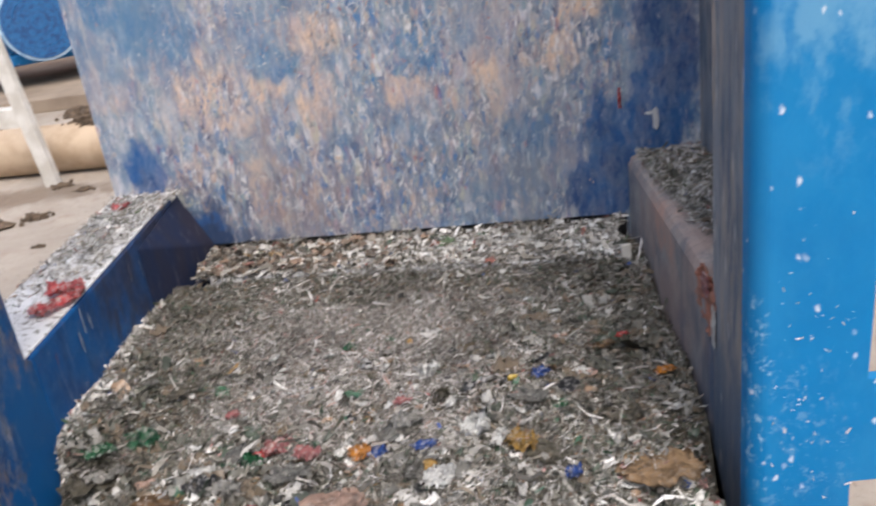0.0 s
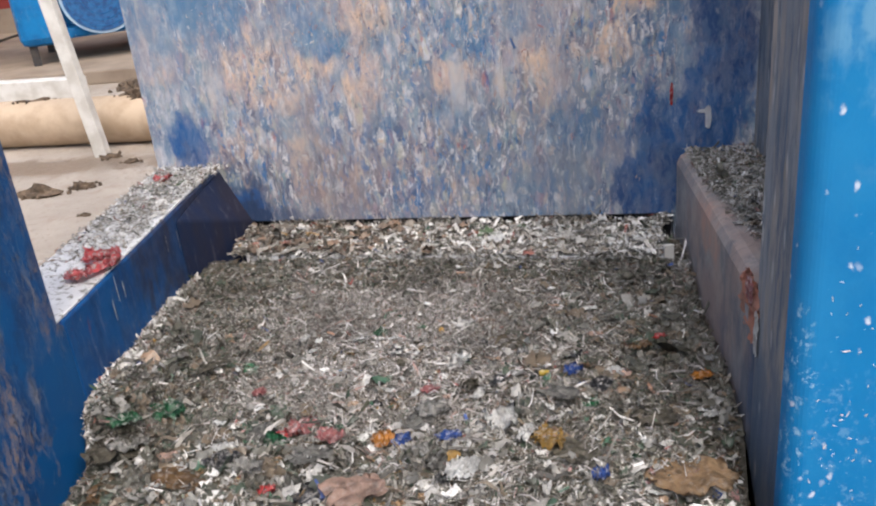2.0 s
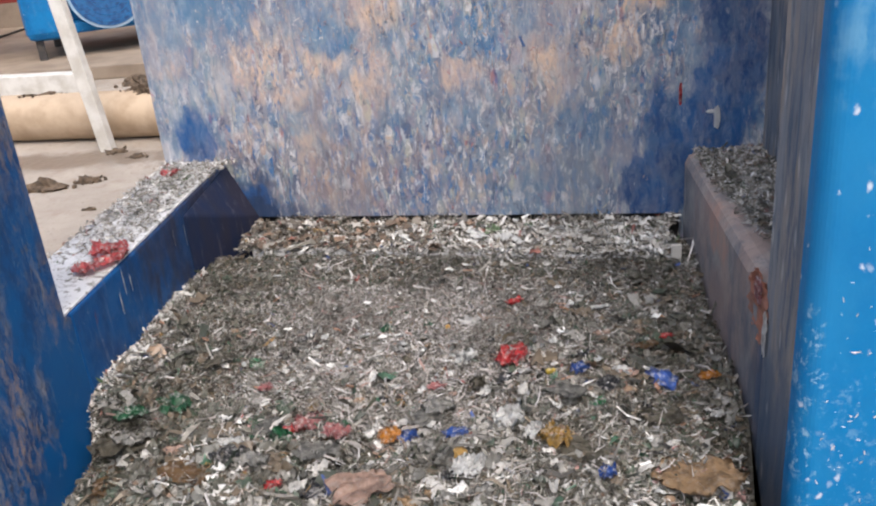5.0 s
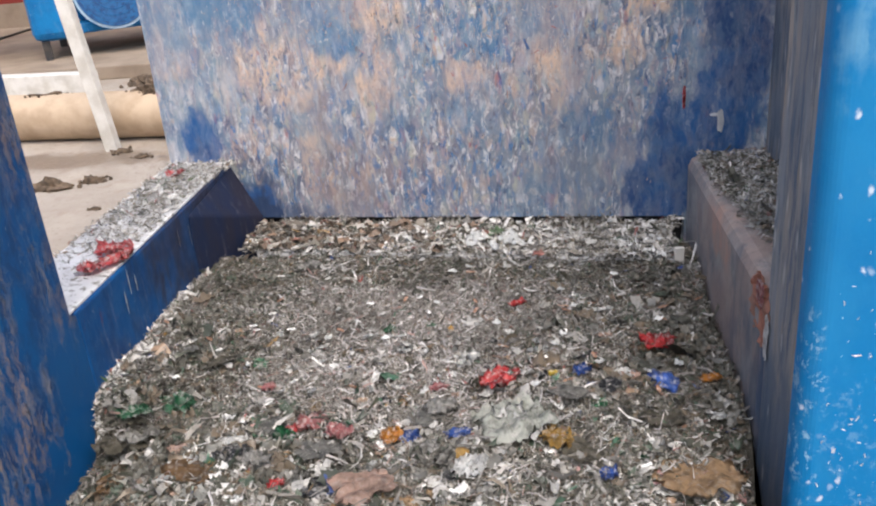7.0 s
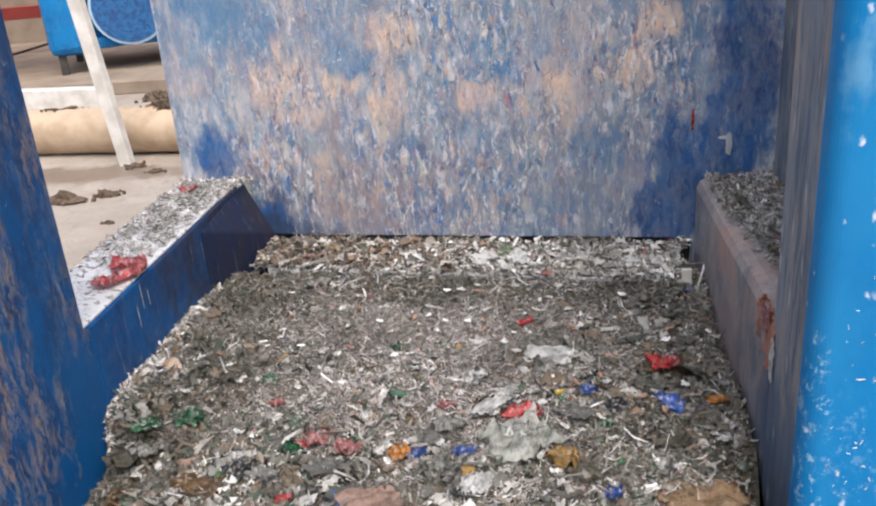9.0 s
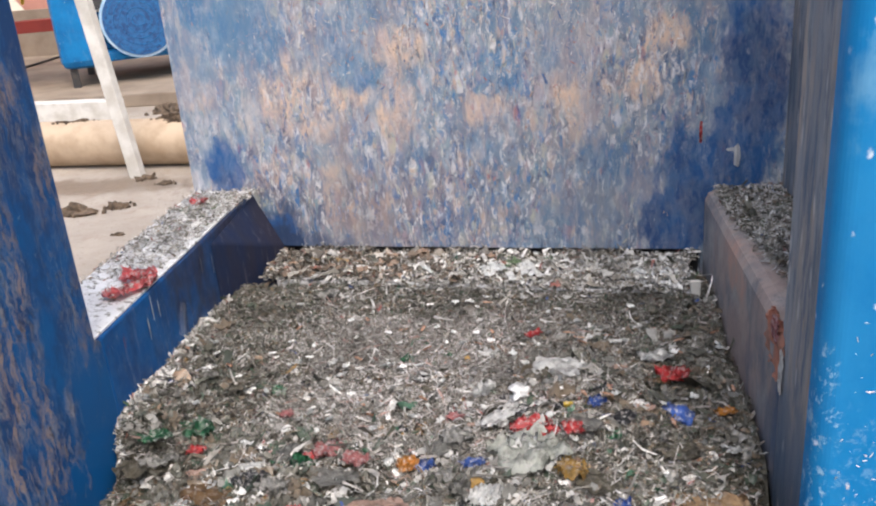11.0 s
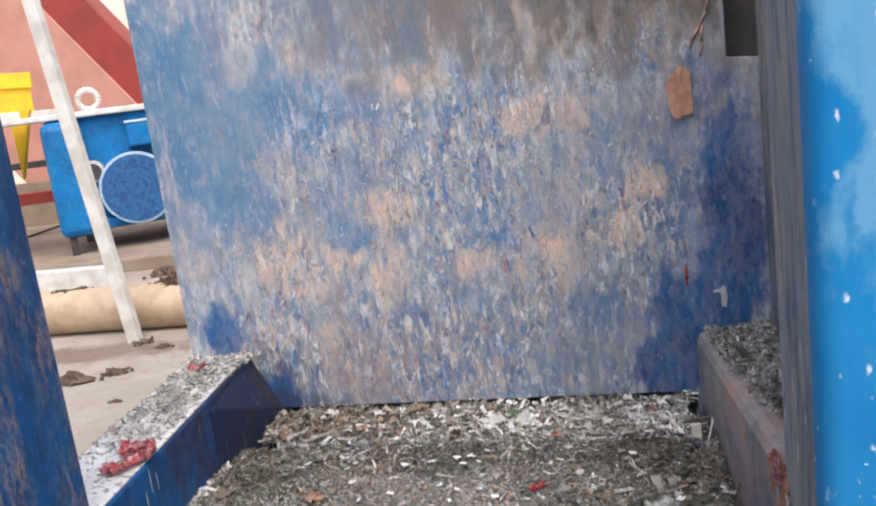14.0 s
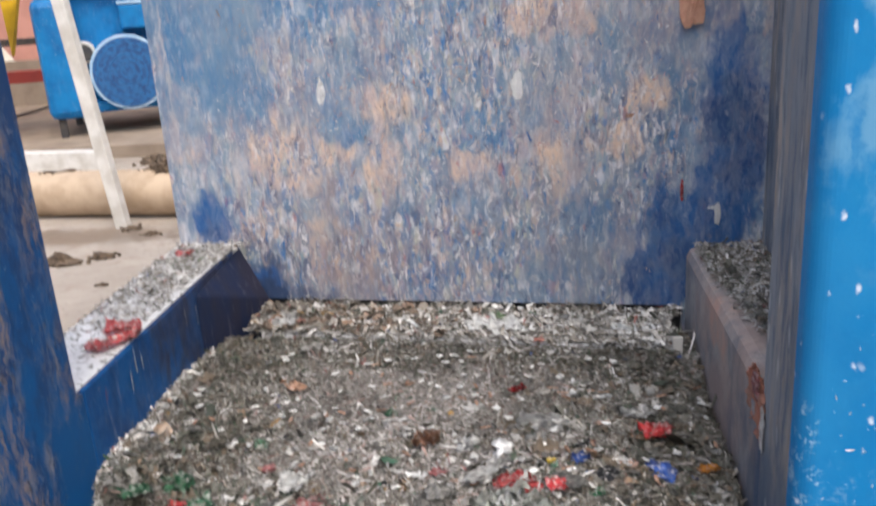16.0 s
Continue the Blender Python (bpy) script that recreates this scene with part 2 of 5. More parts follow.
    c = n.mix(n.math("MULTIPLY", free, n.step(n.noise(50, (1, 1, 0.3), 6, 0.74, (4, 1, 1)), 0.36, 0.56, 0.97, 0.70)), c, n.mix(n.step(n.noise(8, shift=(3, 3, 7)), 0.4, 0.6), (0.008, 0.098, 0.30), (0.014, 0.066, 0.20)))
    c = n.mix(n.math("MULTIPLY", n.math("ADD", n.spot(-0.85, 0.50, 0.115, 0.175), n.math("MULTIPLY", n.spot(-0.70, 0.52, 0.10, 0.07), 0.7)), 0.92), c, n.mix(n.step(n.noise(12, shift=(3, 1, 7)), 0.46, 0.62), (0.014, 0.042, 0.12), (0.010, 0.085, 0.27)))
    rim = n.math("MULTIPLY", n.spot(0.22, 1.66, 0.72, 0.25), n.step(n.noise(26, (1, 1, 0.2), 7, 0.72, (6, 1, 2)), 0.32, 0.60, 0.30, 0.85))
    c = n.mix(rim, c, n.mix(n.step(n.noise(15, (1, 1, 0.3), 7, 0.7, (1, 8, 3)), 0.42, 0.60), (0.19, 0.175, 0.17), (0.46, 0.36, 0.28)))
    crust = n.math("MULTIPLY", n.spot(0.30, 1.76, 0.66, 0.26), n.step(n.noise(30, (1, 1, 0.2), 6, 0.7, (3, 6, 2)), 0.34, 0.60, 0.55, 0.95))
    c = n.mix(crust, c, n.mix(n.step(n.noise(12, (1, 1, 0.3), 6, 0.7, (8, 1, 3)), 0.42, 0.60), (0.09, 0.085, 0.085), (0.20, 0.165, 0.13)))
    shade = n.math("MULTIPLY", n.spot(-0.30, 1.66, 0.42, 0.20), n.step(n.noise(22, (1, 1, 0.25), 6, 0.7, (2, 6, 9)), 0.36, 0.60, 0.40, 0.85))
    c = n.mix(shade, c, n.mix(n.step(n.noise(8, (1, 1, 0.4), 5, 0.65, (4, 8, 3)), 0.42, 0.58), (0.13, 0.17, 0.23), (0.20, 0.17, 0.17)))
    drip = n.math("MULTIPLY", n.step(n.noise(48, (1, 1, 0.06), 5, 0.6, (2, 2, 6)), 0.60, 0.68), 0.45)
    c = n.mix(drip, c, (0.52, 0.50, 0.50))
    relief = n.math("ADD", n.math("MULTIPLY", pulp, 0.6), n.math("MULTIPLY", grain, 0.4))
    return n.done(c, n.step(runs, 0.45, 1, 0.45, 0.75), relief, 0.45, 0.006)


m_back = back_paint()


def post_paint():
    """Open-side plate: dark blue paint, long tan and black runs on the post, clean towards the heap."""
    n = Nodes("streaked_post_paint")
    n.swap()
    n.flow(18, 0.03)
    n.flow(70, 0.012)
    c = n.mix(n.step(n.noise(4), 0.35, 0.7), (0.003, 0.092, 0.275), (0.003, 0.072, 0.225))
    clean = n.math("ADD", n.spot(1.46, 0.42, 0.16, 0.36), n.spot(1.26, 0.20, 0.18, 0.32))
    dirty = n.math("SUBTRACT", 1.0, clean)
    dark = n.math("MULTIPLY", n.step(n.noise(14, (1, 1, 0.35), 7, 0.72, (4, 4, 4)), 0.42, 0.60), dirty)
    c = n.mix(n.math("MULTIPLY", dark, 0.75), c, (0.014, 0.040, 0.12))
    where = n.math("MULTIPLY", n.step(n.noise(6, (1, 1, 0.35), 6, 0.66, (1, 1, 3)), 0.38, 0.55), dirty)
    runs = n.math("MULTIPLY", n.step(n.noise(62, (1, 1, 0.22), 8, 0.78, (2, 9, 1)), 0.44, 0.60), where)
    c = n.mix(n.math("MULTIPLY", runs, 0.85), c, n.mix(n.step(n.noise(22, (1, 1, 0.4), 5, 0.7), 0.44, 0.58), (0.33, 0.25, 0.21), (0.24, 0.25, 0.29)))
    black = n.math("MULTIPLY", n.step(n.noise(80, (1, 1, 0.25), 7, 0.78, (7, 2, 5)), 0.52, 0.62), where)
    c = n.mix(n.math("MULTIPLY", black, 0.7), c, (0.02, 0.025, 0.05))
    pale = n.math("MULTIPLY", n.step(n.noise(95, (1, 1, 0.4), 6, 0.76, (3, 2, 1)), 0.62, 0.70), dirty)
    c = n.mix(n.math("MULTIPLY", pale, 0.45), c, (0.48, 0.47, 0.48))
    return n.done(c, n.step(runs, 0, 1, 0.45, 0.75), runs, 0.4, 0.004, spec=0.25)


m_reveal = post_paint()


def side_paint(name, seeded):
    """Inner side: navy paint under a brown-grey film in upright runs, with pale drips and brown rubs."""
    n = Nodes(name)
    n.swap()
    n.flow(20, 0.02, (1, 1, 0.4))
    c = n.mix(n.step(n.noise(6), 0.35, 0.68), (0.06, 0.10, 0.165), (0.085, 0.125, 0.19))
    veil = n.step(n.noise(54, (1, 1, 0.09), 7, 0.74, (seeded, 2, 1)), 0.36, 0.56)
    veil = n.math("MULTIPLY", veil, n.step(n.noise(5, (1, 1, 0.5), 5, 0.6, (seeded, 4, 4)), 0.30, 0.58, 0.45, 1.0))
    low = n.math("SUBTRACT", 1.0, n.math("MULTIPLY", n.spot(1.32, 0.34, 0.24, 0.30), 0.75))
    c = n.mix(n.math("MULTIPLY", n.math("MULTIPLY", veil, low), 0.85), c, n.mix(n.step(n.noise(26, (1, 1, 0.12), 6, 0.68, (1, seeded, 6)), 0.43, 0.57), (0.36, 0.31, 0.27), (0.27, 0.285, 0.31)))
    near, a, b, d = n.dabs(58, (1, 1, 0.24), (seeded, 0, 0))
    flecks = n.math("MULTIPLY", n.step(near, 0.42, 0.14), n.step(b, 0.34, 0.28))
    c = n.mix(n.math("MULTIPLY", flecks, 0.7), c, n.ramp(a, [(0.0, (0.42, 0.42, 0.43)), (0.35, (0.27, 0.22, 0.18)), (0.6, (0.07, 0.09, 0.13)), (0.85, (0.50, 0.49, 0.48))]))
    return n.done(c, 0.6, veil, 0.35, 0.004, spec=0.3)


m_grime = side_paint("grimy_side_paint", 3)


def ledge_side():
    """Right-hand ledge: grey film of dust with rubbed brown and orange patches."""
    n = Nodes("rubbed_ledge_paint")
    n.swap()
    n.flow(18, 0.03, (1, 1, 0.5))
    c = n.mix(n.step(n.noise(14, (1, 1, 0.6), 7, 0.7), 0.35, 0.68), (0.15, 0.16, 0.185), (0.36, 0.335, 0.325))
    c = n.mix(n.math("MULTIPLY", n.step(n.noise(6, (1, 1, 0.8), 7, 0.65), 0.44, 0.62), 0.6), c, (0.40, 0.28, 0.235))
    c = n.mix(n.math("MULTIPLY", n.spot(1.30, 0.40, 0.40, 0.24), n.step(n.noise(24, (1, 1, 0.12), 6, 0.7), 0.30, 0.62, 1.0, 0.45)), c, (0.05, 0.085, 0.15))
    c = n.mix(n.math("MULTIPLY", n.step(n.noise(70, (1, 1, 0.4), 6, 0.75), 0.52, 0.66), 0.4), c, (0.07, 0.08, 0.10))
    c = n.mix(n.math("MULTIPLY", n.spot(1.84, 0.635, 0.11, 0.055), 0.8), c, n.mix(n.step(n.noise(40, (1, 1, 0.5), 6, 0.7), 0.42, 0.6), (0.46, 0.27, 0.21), (0.36, 0.27, 0.235)))
    return n.done(c, 0.6, n.noise(60, (1, 1, 0.5)), 0.3)


def gusset_paint():
    """Dark, faintly streaked paint of the corner gusset."""
    n = Nodes("dark_gusset_paint")
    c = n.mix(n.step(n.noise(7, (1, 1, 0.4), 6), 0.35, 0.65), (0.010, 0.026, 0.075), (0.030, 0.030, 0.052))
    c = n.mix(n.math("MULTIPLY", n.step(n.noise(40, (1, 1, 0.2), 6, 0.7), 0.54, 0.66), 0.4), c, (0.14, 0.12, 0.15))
    return n.done(c, 0.65, n.noise(60), 0.2, spec=0.2)



def low_wall_paint():
    """Navy paint with faint runs, dark rubs and reddish specks, darker towards the far end."""
    n = Nodes("run_down_navy_paint")
    n.swap()
    c = n.mix(n.step(n.noise(5), 0.35, 0.68), (0.004, 0.088, 0.275), (0.004, 0.062, 0.205))
    c = n.mix(n.math("MULTIPLY", n.step(n.noise(12, (1, 1, 0.25), 7, 0.7, (3, 2, 5)), 0.46, 0.66), 0.6), c, (0.012, 0.035, 0.11))
    c = n.mix(n.math("MULTIPLY", n.step(n.noise(60, (1, 1, 0.14), 7, 0.74, (1, 6, 2)), 0.56, 0.66), 0.35), c, (0.20, 0.22, 0.30))
    c = n.mix(n.math("MULTIPLY", n.step(n.noise(26, (1, 1, 0.5), 7, 0.76, (5, 3, 9)), 0.60, 0.70), 0.6), c, (0.13, 0.045, 0.085))
    c = n.mix(n.math("MULTIPLY", n.step(n.noise(150, (1, 1, 0.5), 4, 0.7, (2, 2, 4)), 0.66, 0.72), 0.5), c, (0.45, 0.46, 0.50))
    # streaky darkening towards the back corner
    far_dark = n.math("MULTIPLY", n.spot(2.22, 0.60, 0.48, 0.34), n.step(n.noise(14, (1, 1, 0.3), 7, 0.7, (8, 8, 2)), 0.34, 0.60, 0.35, 0.95))
    c = n.mix(far_dark, c, (0.030, 0.033, 0.062))
    return n.done(c, n.step(n.noise(30), 0.3, 0.7, 0.4, 0.65), n.noise(70), 0.2, spec=0.3)


m_navy = low_wall_paint()
m_gusset = gusset_paint()
m_ledge_side = ledge_side()


def dusty():
    n = Nodes("pale_dusty_steel")
    c = n.mix(n.step(n.noise(9), 0.35, 0.65), (0.78, 0.78, 0.79), (0.62, 0.62, 0.63))
    c = n.mix(n.step(n.noise(70), 0.52, 0.66), c, (0.18, 0.17, 0.15))
    return n.done(c, 0.6, n.noise(80), 0.3)


m_dusty = dusty()


def earth():
    """Dusty floor: pale where it has dried, brown and damp by the pipe and past it."""
    n = Nodes("dusty_concrete_floor")
    n.flow(3, 0.25)
    c = n.mix(n.step(n.noise(1.1, detail=6), 0.35, 0.65), (0.41, 0.36, 0.31), (0.31, 0.265, 0.22))
    c = n.mix(n.step(n.noise(7, detail=6), 0.50, 0.72), c, (0.30, 0.24, 0.19))
    swapped = n.co
    a = n.tree.nodes.new("ShaderNodeSeparateXYZ")
    n.put(a.inputs[0], n.co)
    b = n.tree.nodes.new("ShaderNodeCombineXYZ")
    n.put(b.inputs[0], a.outputs[0])
    n.put(b.inputs[2], a.outputs[1])
    n.co = b.outputs[0]
    damp = n.math("ADD", n.spot(-3.2, 5.02, 1.5, 0.22), n.spot(-4.2, 6.35, 2.2, 0.55))
    n.co = swapped
    c = n.mix(n.math("MULTIPLY", damp, 0.75), c, (0.17, 0.125, 0.09))
    c = n.mix(n.math("MULTIPLY", n.step(n.noise(40, detail=4), 0.58, 0.70), 0.6), c, (0.18, 0.15, 0.12))
    return n.done(c, n.step(damp, 0, 1, 0.72, 0.38), n.noise(14, detail=8), 0.5, 0.02)


m_floor = earth()


def plain(name, a, b, scale=8, rough=0.6, metal=0.0, stretch=(1, 1, 1), bump=0.2):
    n = Nodes(name)
    c = n.mix(n.step(n.noise(scale, stretch, 6), 0.35, 0.68), a, b)
    return n.done(c, rough, n.noise(scale * 6, stretch), bump, metal=metal)


m_pipe = plain("tan_pipe", (0.50, 0.385, 0.275), (0.37, 0.27, 0.18), 5, 0.65)
m_white = plain("chalky_white_paint", (0.72, 0.70, 0.66), (0.52, 0.49, 0.44), 6, 0.55)
m_plinth = plain("dusty_brown_concrete", (0.29, 0.23, 0.175), (0.21, 0.16, 0.12), 3, 0.85)
m_wall = plain("cream_plaster", (0.80, 0.76, 0.66), (0.72, 0.66, 0.55), 0.7, 0.8)
m_red = plain("oxide_red_paint", (0.32, 0.045, 0.035), (0.24, 0.035, 0.03), 3, 0.5)
m_salmon = plain("faded_salmon_paint", (0.55, 0.27, 0.21), (0.46, 0.22, 0.17), 3, 0.6)
m_yellow = plain("yellow_paint", (0.85, 0.55, 0.02), (0.70, 0.42, 0.02), 5, 0.5)
m_dark = plain("dark_iron_and_gap_shade", (0.03, 0.03, 0.035), (0.07, 0.06, 0.05), 12, 0.6)
# near-black colour that carries the shade inside the side gap
m_black = plain("gap_shade_black", (0.010, 0.010, 0.012), (0.022, 0.02, 0.018), 12, 0.9)
m_dirt = plain("dark_dirt", (0.06, 0.043, 0.03), (0.17, 0.12, 0.08), 26, 0.95, bump=0.9)
m_grille = plain("fan_cover_blue", (0.022, 0.13, 0.33), (0.012, 0.055, 0.17), 26, 0.45, bump=0.8)
m_rim = plain("worn_pale_blue_rim", (0.45, 0.60, 0.72), (0.30, 0.48, 0.66), 9, 0.45)


def scraps(name, stops, rough=0.42):
    n = Nodes(name)
    c = n.ramp(n.random(), stops)
    c = n.mix(n.math("MULTIPLY", n.step(n.noise(140), 0.45, 0.7), 0.45), c, (0.10, 0.09, 0.075))
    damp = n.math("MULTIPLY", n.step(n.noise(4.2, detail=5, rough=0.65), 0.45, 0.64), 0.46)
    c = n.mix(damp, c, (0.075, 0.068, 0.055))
    return n.done(c, rough, spec=0.6)


GREYS = [
    (0.00, (0.095, 0.087, 0.075)), (0.12, (0.18, 0.165, 0.145)), (0.28, (0.28, 0.26, 0.23)), (0.44, (0.38, 0.355, 0.325)),
    (0.58, (0.085, 0.09, 0.065)), (0.66, (0.19, 0.15, 0.105)), (0.74, (0.46, 0.44, 0.41)), (0.85, (0.74, 0.73, 0.71)),
    (0.935, (0.24, 0.165, 0.12)), (0.962, (0.06, 0.14, 0.09)), (0.975, (0.34, 0.10, 0.09)), (0.986, (0.30, 0.18, 0.06)), (0.993, (0.05, 0.09, 0.26)),
]
FILMS = [
    (0.00, (0.13, 0.125, 0.11)), (0.12, (0.26, 0.25, 0.23)), (0.28, (0.42, 0.41, 0.39)), (0.46, (0.52, 0.51, 0.49)), (0.70, (0.66, 0.65, 0.63)),
    (0.76, (0.06, 0.07, 0.055)), (0.84, (0.05, 0.13, 0.08)), (0.885, (0.36, 0.09, 0.09)), (0.90, (0.30, 0.20, 0.13)), (0.95, (0.42, 0.24, 0.05)), (0.965, (0.05, 0.10, 0.32)), (0.98, (0.50, 0.28, 0.27)),
]
WHITES = [
    (0.00, (0.30, 0.27, 0.23)), (0.12, (0.45, 0.42, 0.38)), (0.30, (0.62, 0.60, 0.57)), (0.48, (0.82, 0.81, 0.79)),
    (0.86, (0.12, 0.11, 0.09)), (0.95, (0.30, 0.12, 0.09)), (0.975, (0.10, 0.16, 0.08)),
]
m_scrap = scraps("shredded_film_mix", GREYS)
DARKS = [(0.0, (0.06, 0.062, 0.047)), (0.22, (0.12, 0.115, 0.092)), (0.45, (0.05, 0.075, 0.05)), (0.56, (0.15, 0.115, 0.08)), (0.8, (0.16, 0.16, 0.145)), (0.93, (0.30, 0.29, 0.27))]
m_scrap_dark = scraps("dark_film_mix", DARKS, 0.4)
m_scrap_film = scraps("crumpled_film_mix", FILMS, 0.35)
WRAPS = [
    (0.00, (0.09, 0.085, 0.07)), (0.18, (0.16, 0.15, 0.13)), (0.34, (0.26, 0.25, 0.23)), (0.52, (0.06, 0.07, 0.05)), (0.62, (0.36, 0.35, 0.33)), (0.74, (0.56, 0.55, 0.53)),
    (0.84, (0.05, 0.09, 0.06)), (0.87, (0.22, 0.13, 0.09)), (0.94, (0.75, 0.74, 0.72)),
]
m_scrap_wrap = scraps("crinkled_wrapper_mix", WRAPS, 0.3)
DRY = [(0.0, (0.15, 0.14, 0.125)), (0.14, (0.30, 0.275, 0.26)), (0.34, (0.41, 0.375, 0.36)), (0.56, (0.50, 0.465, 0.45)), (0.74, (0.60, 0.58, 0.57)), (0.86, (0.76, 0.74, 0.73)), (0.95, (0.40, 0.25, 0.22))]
RUSTS = [(0.0, (0.10, 0.075, 0.055)), (0.25, (0.20, 0.14, 0.10)), (0.5, (0.30, 0.20, 0.14)), (0.7, (0.14, 0.12, 0.10)), (0.85, (0.42, 0.36, 0.31)), (0.95, (0.33, 0.13, 0.10))]
m_scrap_rust = scraps("brown_film_mix", RUSTS)
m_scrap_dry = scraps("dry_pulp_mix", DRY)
m_scrap_white = scraps("pale_shredded_film", WHITES)
m_mound = plain("packed_scrap", (0.05, 0.046, 0.038), (0.13, 0.12, 0.10), 60, 0.9, bump=0.8)


def film(name, colour, rough=0.35, pale=0.6):
    n = Nodes(name)
    c = n.mix(n.step(n.noise(45), 0.4, 0.7), colour, tuple(v * 0.45 for v in colour))
    c = n.mix(n.math("MULTIPLY", n.step(n.noise(80, (1, 1, 1), 5, 0.7, (4, 2, 1)), 0.50, 0.62), pale), c, (0.62, 0.60, 0.58))
    return n.done(c, rough, n.noise(110), 0.5, spec=0.6)


m_film = {
    "red": film("red_film", (0.62, 0.05, 0.055)), "pink": film("pink_film", (0.46, 0.17, 0.17)), "blue": film("blue_film", (0.035, 0.10, 0.38), 0.35, 0.75),
    "green": film("green_film", (0.02, 0.13, 0.055)), "orange": film("orange_film", (0.60, 0.24, 0.03)), "white": film("white_film", (0.78, 0.78, 0.77)),
    "bright": plain("bright_white_film", (0.92, 0.92, 0.91), (0.82, 0.82, 0.82), 40, 0.4), "clear": film("clear_film", (0.50, 0.52, 0.47), 0.25, 0.5), "grey": film("grey_film", (0.34, 0.33, 0.31)), "paper": film("brown_paper", (0.36, 0.235, 0.13), 0.7, 0.15), "gold": film("gold_film", (0.42, 0.25, 0.06), 0.3, 0.4),
    "beige": film("beige_film", (0.58, 0.34, 0.23), 0.7), "yellow": film("yellow_film", (0.60, 0.42, 0.05)), "salmon": plain("salmon_pulp", (0.92, 0.60, 0.44), (0.80, 0.46, 0.32), 40, 0.85), "coral": film("coral_film", (0.72, 0.13, 0.14), 0.35, 0.85), "olive": film("olive_rag", (0.13, 0.115, 0.085), 0.6, 0.15), "rustic": film("brown_rag", (0.20, 0.115, 0.05), 0.5, 0.3),
    "smoke": film("smoky_rag", (0.20, 0.195, 0.18), 0.55, 0.2), "blush": film("blush_rag", (0.46, 0.31, 0.25), 0.65, 0.2), "terracotta": plain("terracotta_pulp", (0.60, 0.27, 0.19), (0.42, 0.24, 0.19), 30, 0.85), "black": film("dark_film", (0.04, 0.04, 0.045)),
}


# ---- mesh helpers ----
def mesh_of(bm, material, smooth=False):
    me = bpy.data.meshes.new("mesh")
    bmesh.ops.recalc_face_normals(bm, faces=bm.faces)
    for f in bm.faces:
        f.smooth = smooth
    bm.to_mesh(me)
    bm.free()
    me.materials.append(material)
    return me


def part(name, bm, material, parent=None, label="", smooth=False):
    ob = new(name, mesh_of(bm, material, smooth))
    ob.parent = parent
    return tagged(ob, label)


def thing(name, label, category, group="", kind=""):
    return tagged(new(name), label, category, group, kind)


def box(x0, x1, y0, y1, z0, z1, bevel=0.004, bm=None):
    bm = bm or bmesh.new()
    m = Matrix.LocRotScale(((x0 + x1) / 2, (y0 + y1) / 2, (z0 + z1) / 2), None, (x1 - x0, y1 - y0, z1 - z0))
    made = bmesh.ops.create_cube(bm, size=1, matrix=m)["verts"]
    if bevel:
        edges = list({e for v in made for e in v.link_edges})
        bmesh.ops.bevel(bm, geom=edges, offset=bevel, segments=2, affect="EDGES", profile=0.5)
    return bm


def prism(outline, lo, hi, axis="z", bevel=0.003):
    """A plate with that outline, from lo to hi along an axis."""
    bm = bmesh.new()
    put = {"z": lambda a, b, c: (a, b, c), "y": lambda a, b, c: (a, c, b), "x": lambda a, b, c: (c, a, b)}[axis]
    low = [bm.verts.new(put(a, b, lo)) for a, b in outline]
    top = [bm.verts.new(put(a, b, hi)) for a, b in outline]
    bm.faces.new(low)
    bm.faces.new(top)
    for i in range(len(low)):
        j = (i + 1) % len(low)
        bm.faces.new((low[i], low[j], top[j], top[i]))
    bmesh.ops.recalc_face_normals(bm, faces=bm.faces)
    if bevel:
        bmesh.ops.bevel(bm, geom=list(bm.edges), offset=bevel, segments=2, affect="EDGES", profile=0.5)
    return bm


def tube(a, b, r, seg=24, bm=None, r2=None, caps=True):
    bm = bm or bmesh.new()
    a, b = Vector(a), Vector(b)
    turn = (b - a).to_track_quat("Z", "Y").to_matrix().to_4x4()
    m = Matrix.Translation((a + b) / 2) @ turn
    bmesh.ops.create_cone(bm, cap_ends=caps, segments=seg, radius1=r, radius2=r if r2 is None else r2, depth=(b - a).length, matrix=m)
    return bm


def bar(a, b, w, h, bevel=0.004):
    """A square bar from a to b."""
    a, b = Vector(a), Vector(b)
    bm = box(-w / 2, w / 2, -h / 2, h / 2, 0, (b - a).length, bevel)
    bmesh.ops.transform(bm, matrix=Matrix.Translation(a) @ (b - a).to_track_quat("Z", "Y").to_matrix().to_4x4(), verts=bm.verts)
    return bm


# ---- ground, hall ----
def wall_y(x):
    return 2.3 - 0.112 * x


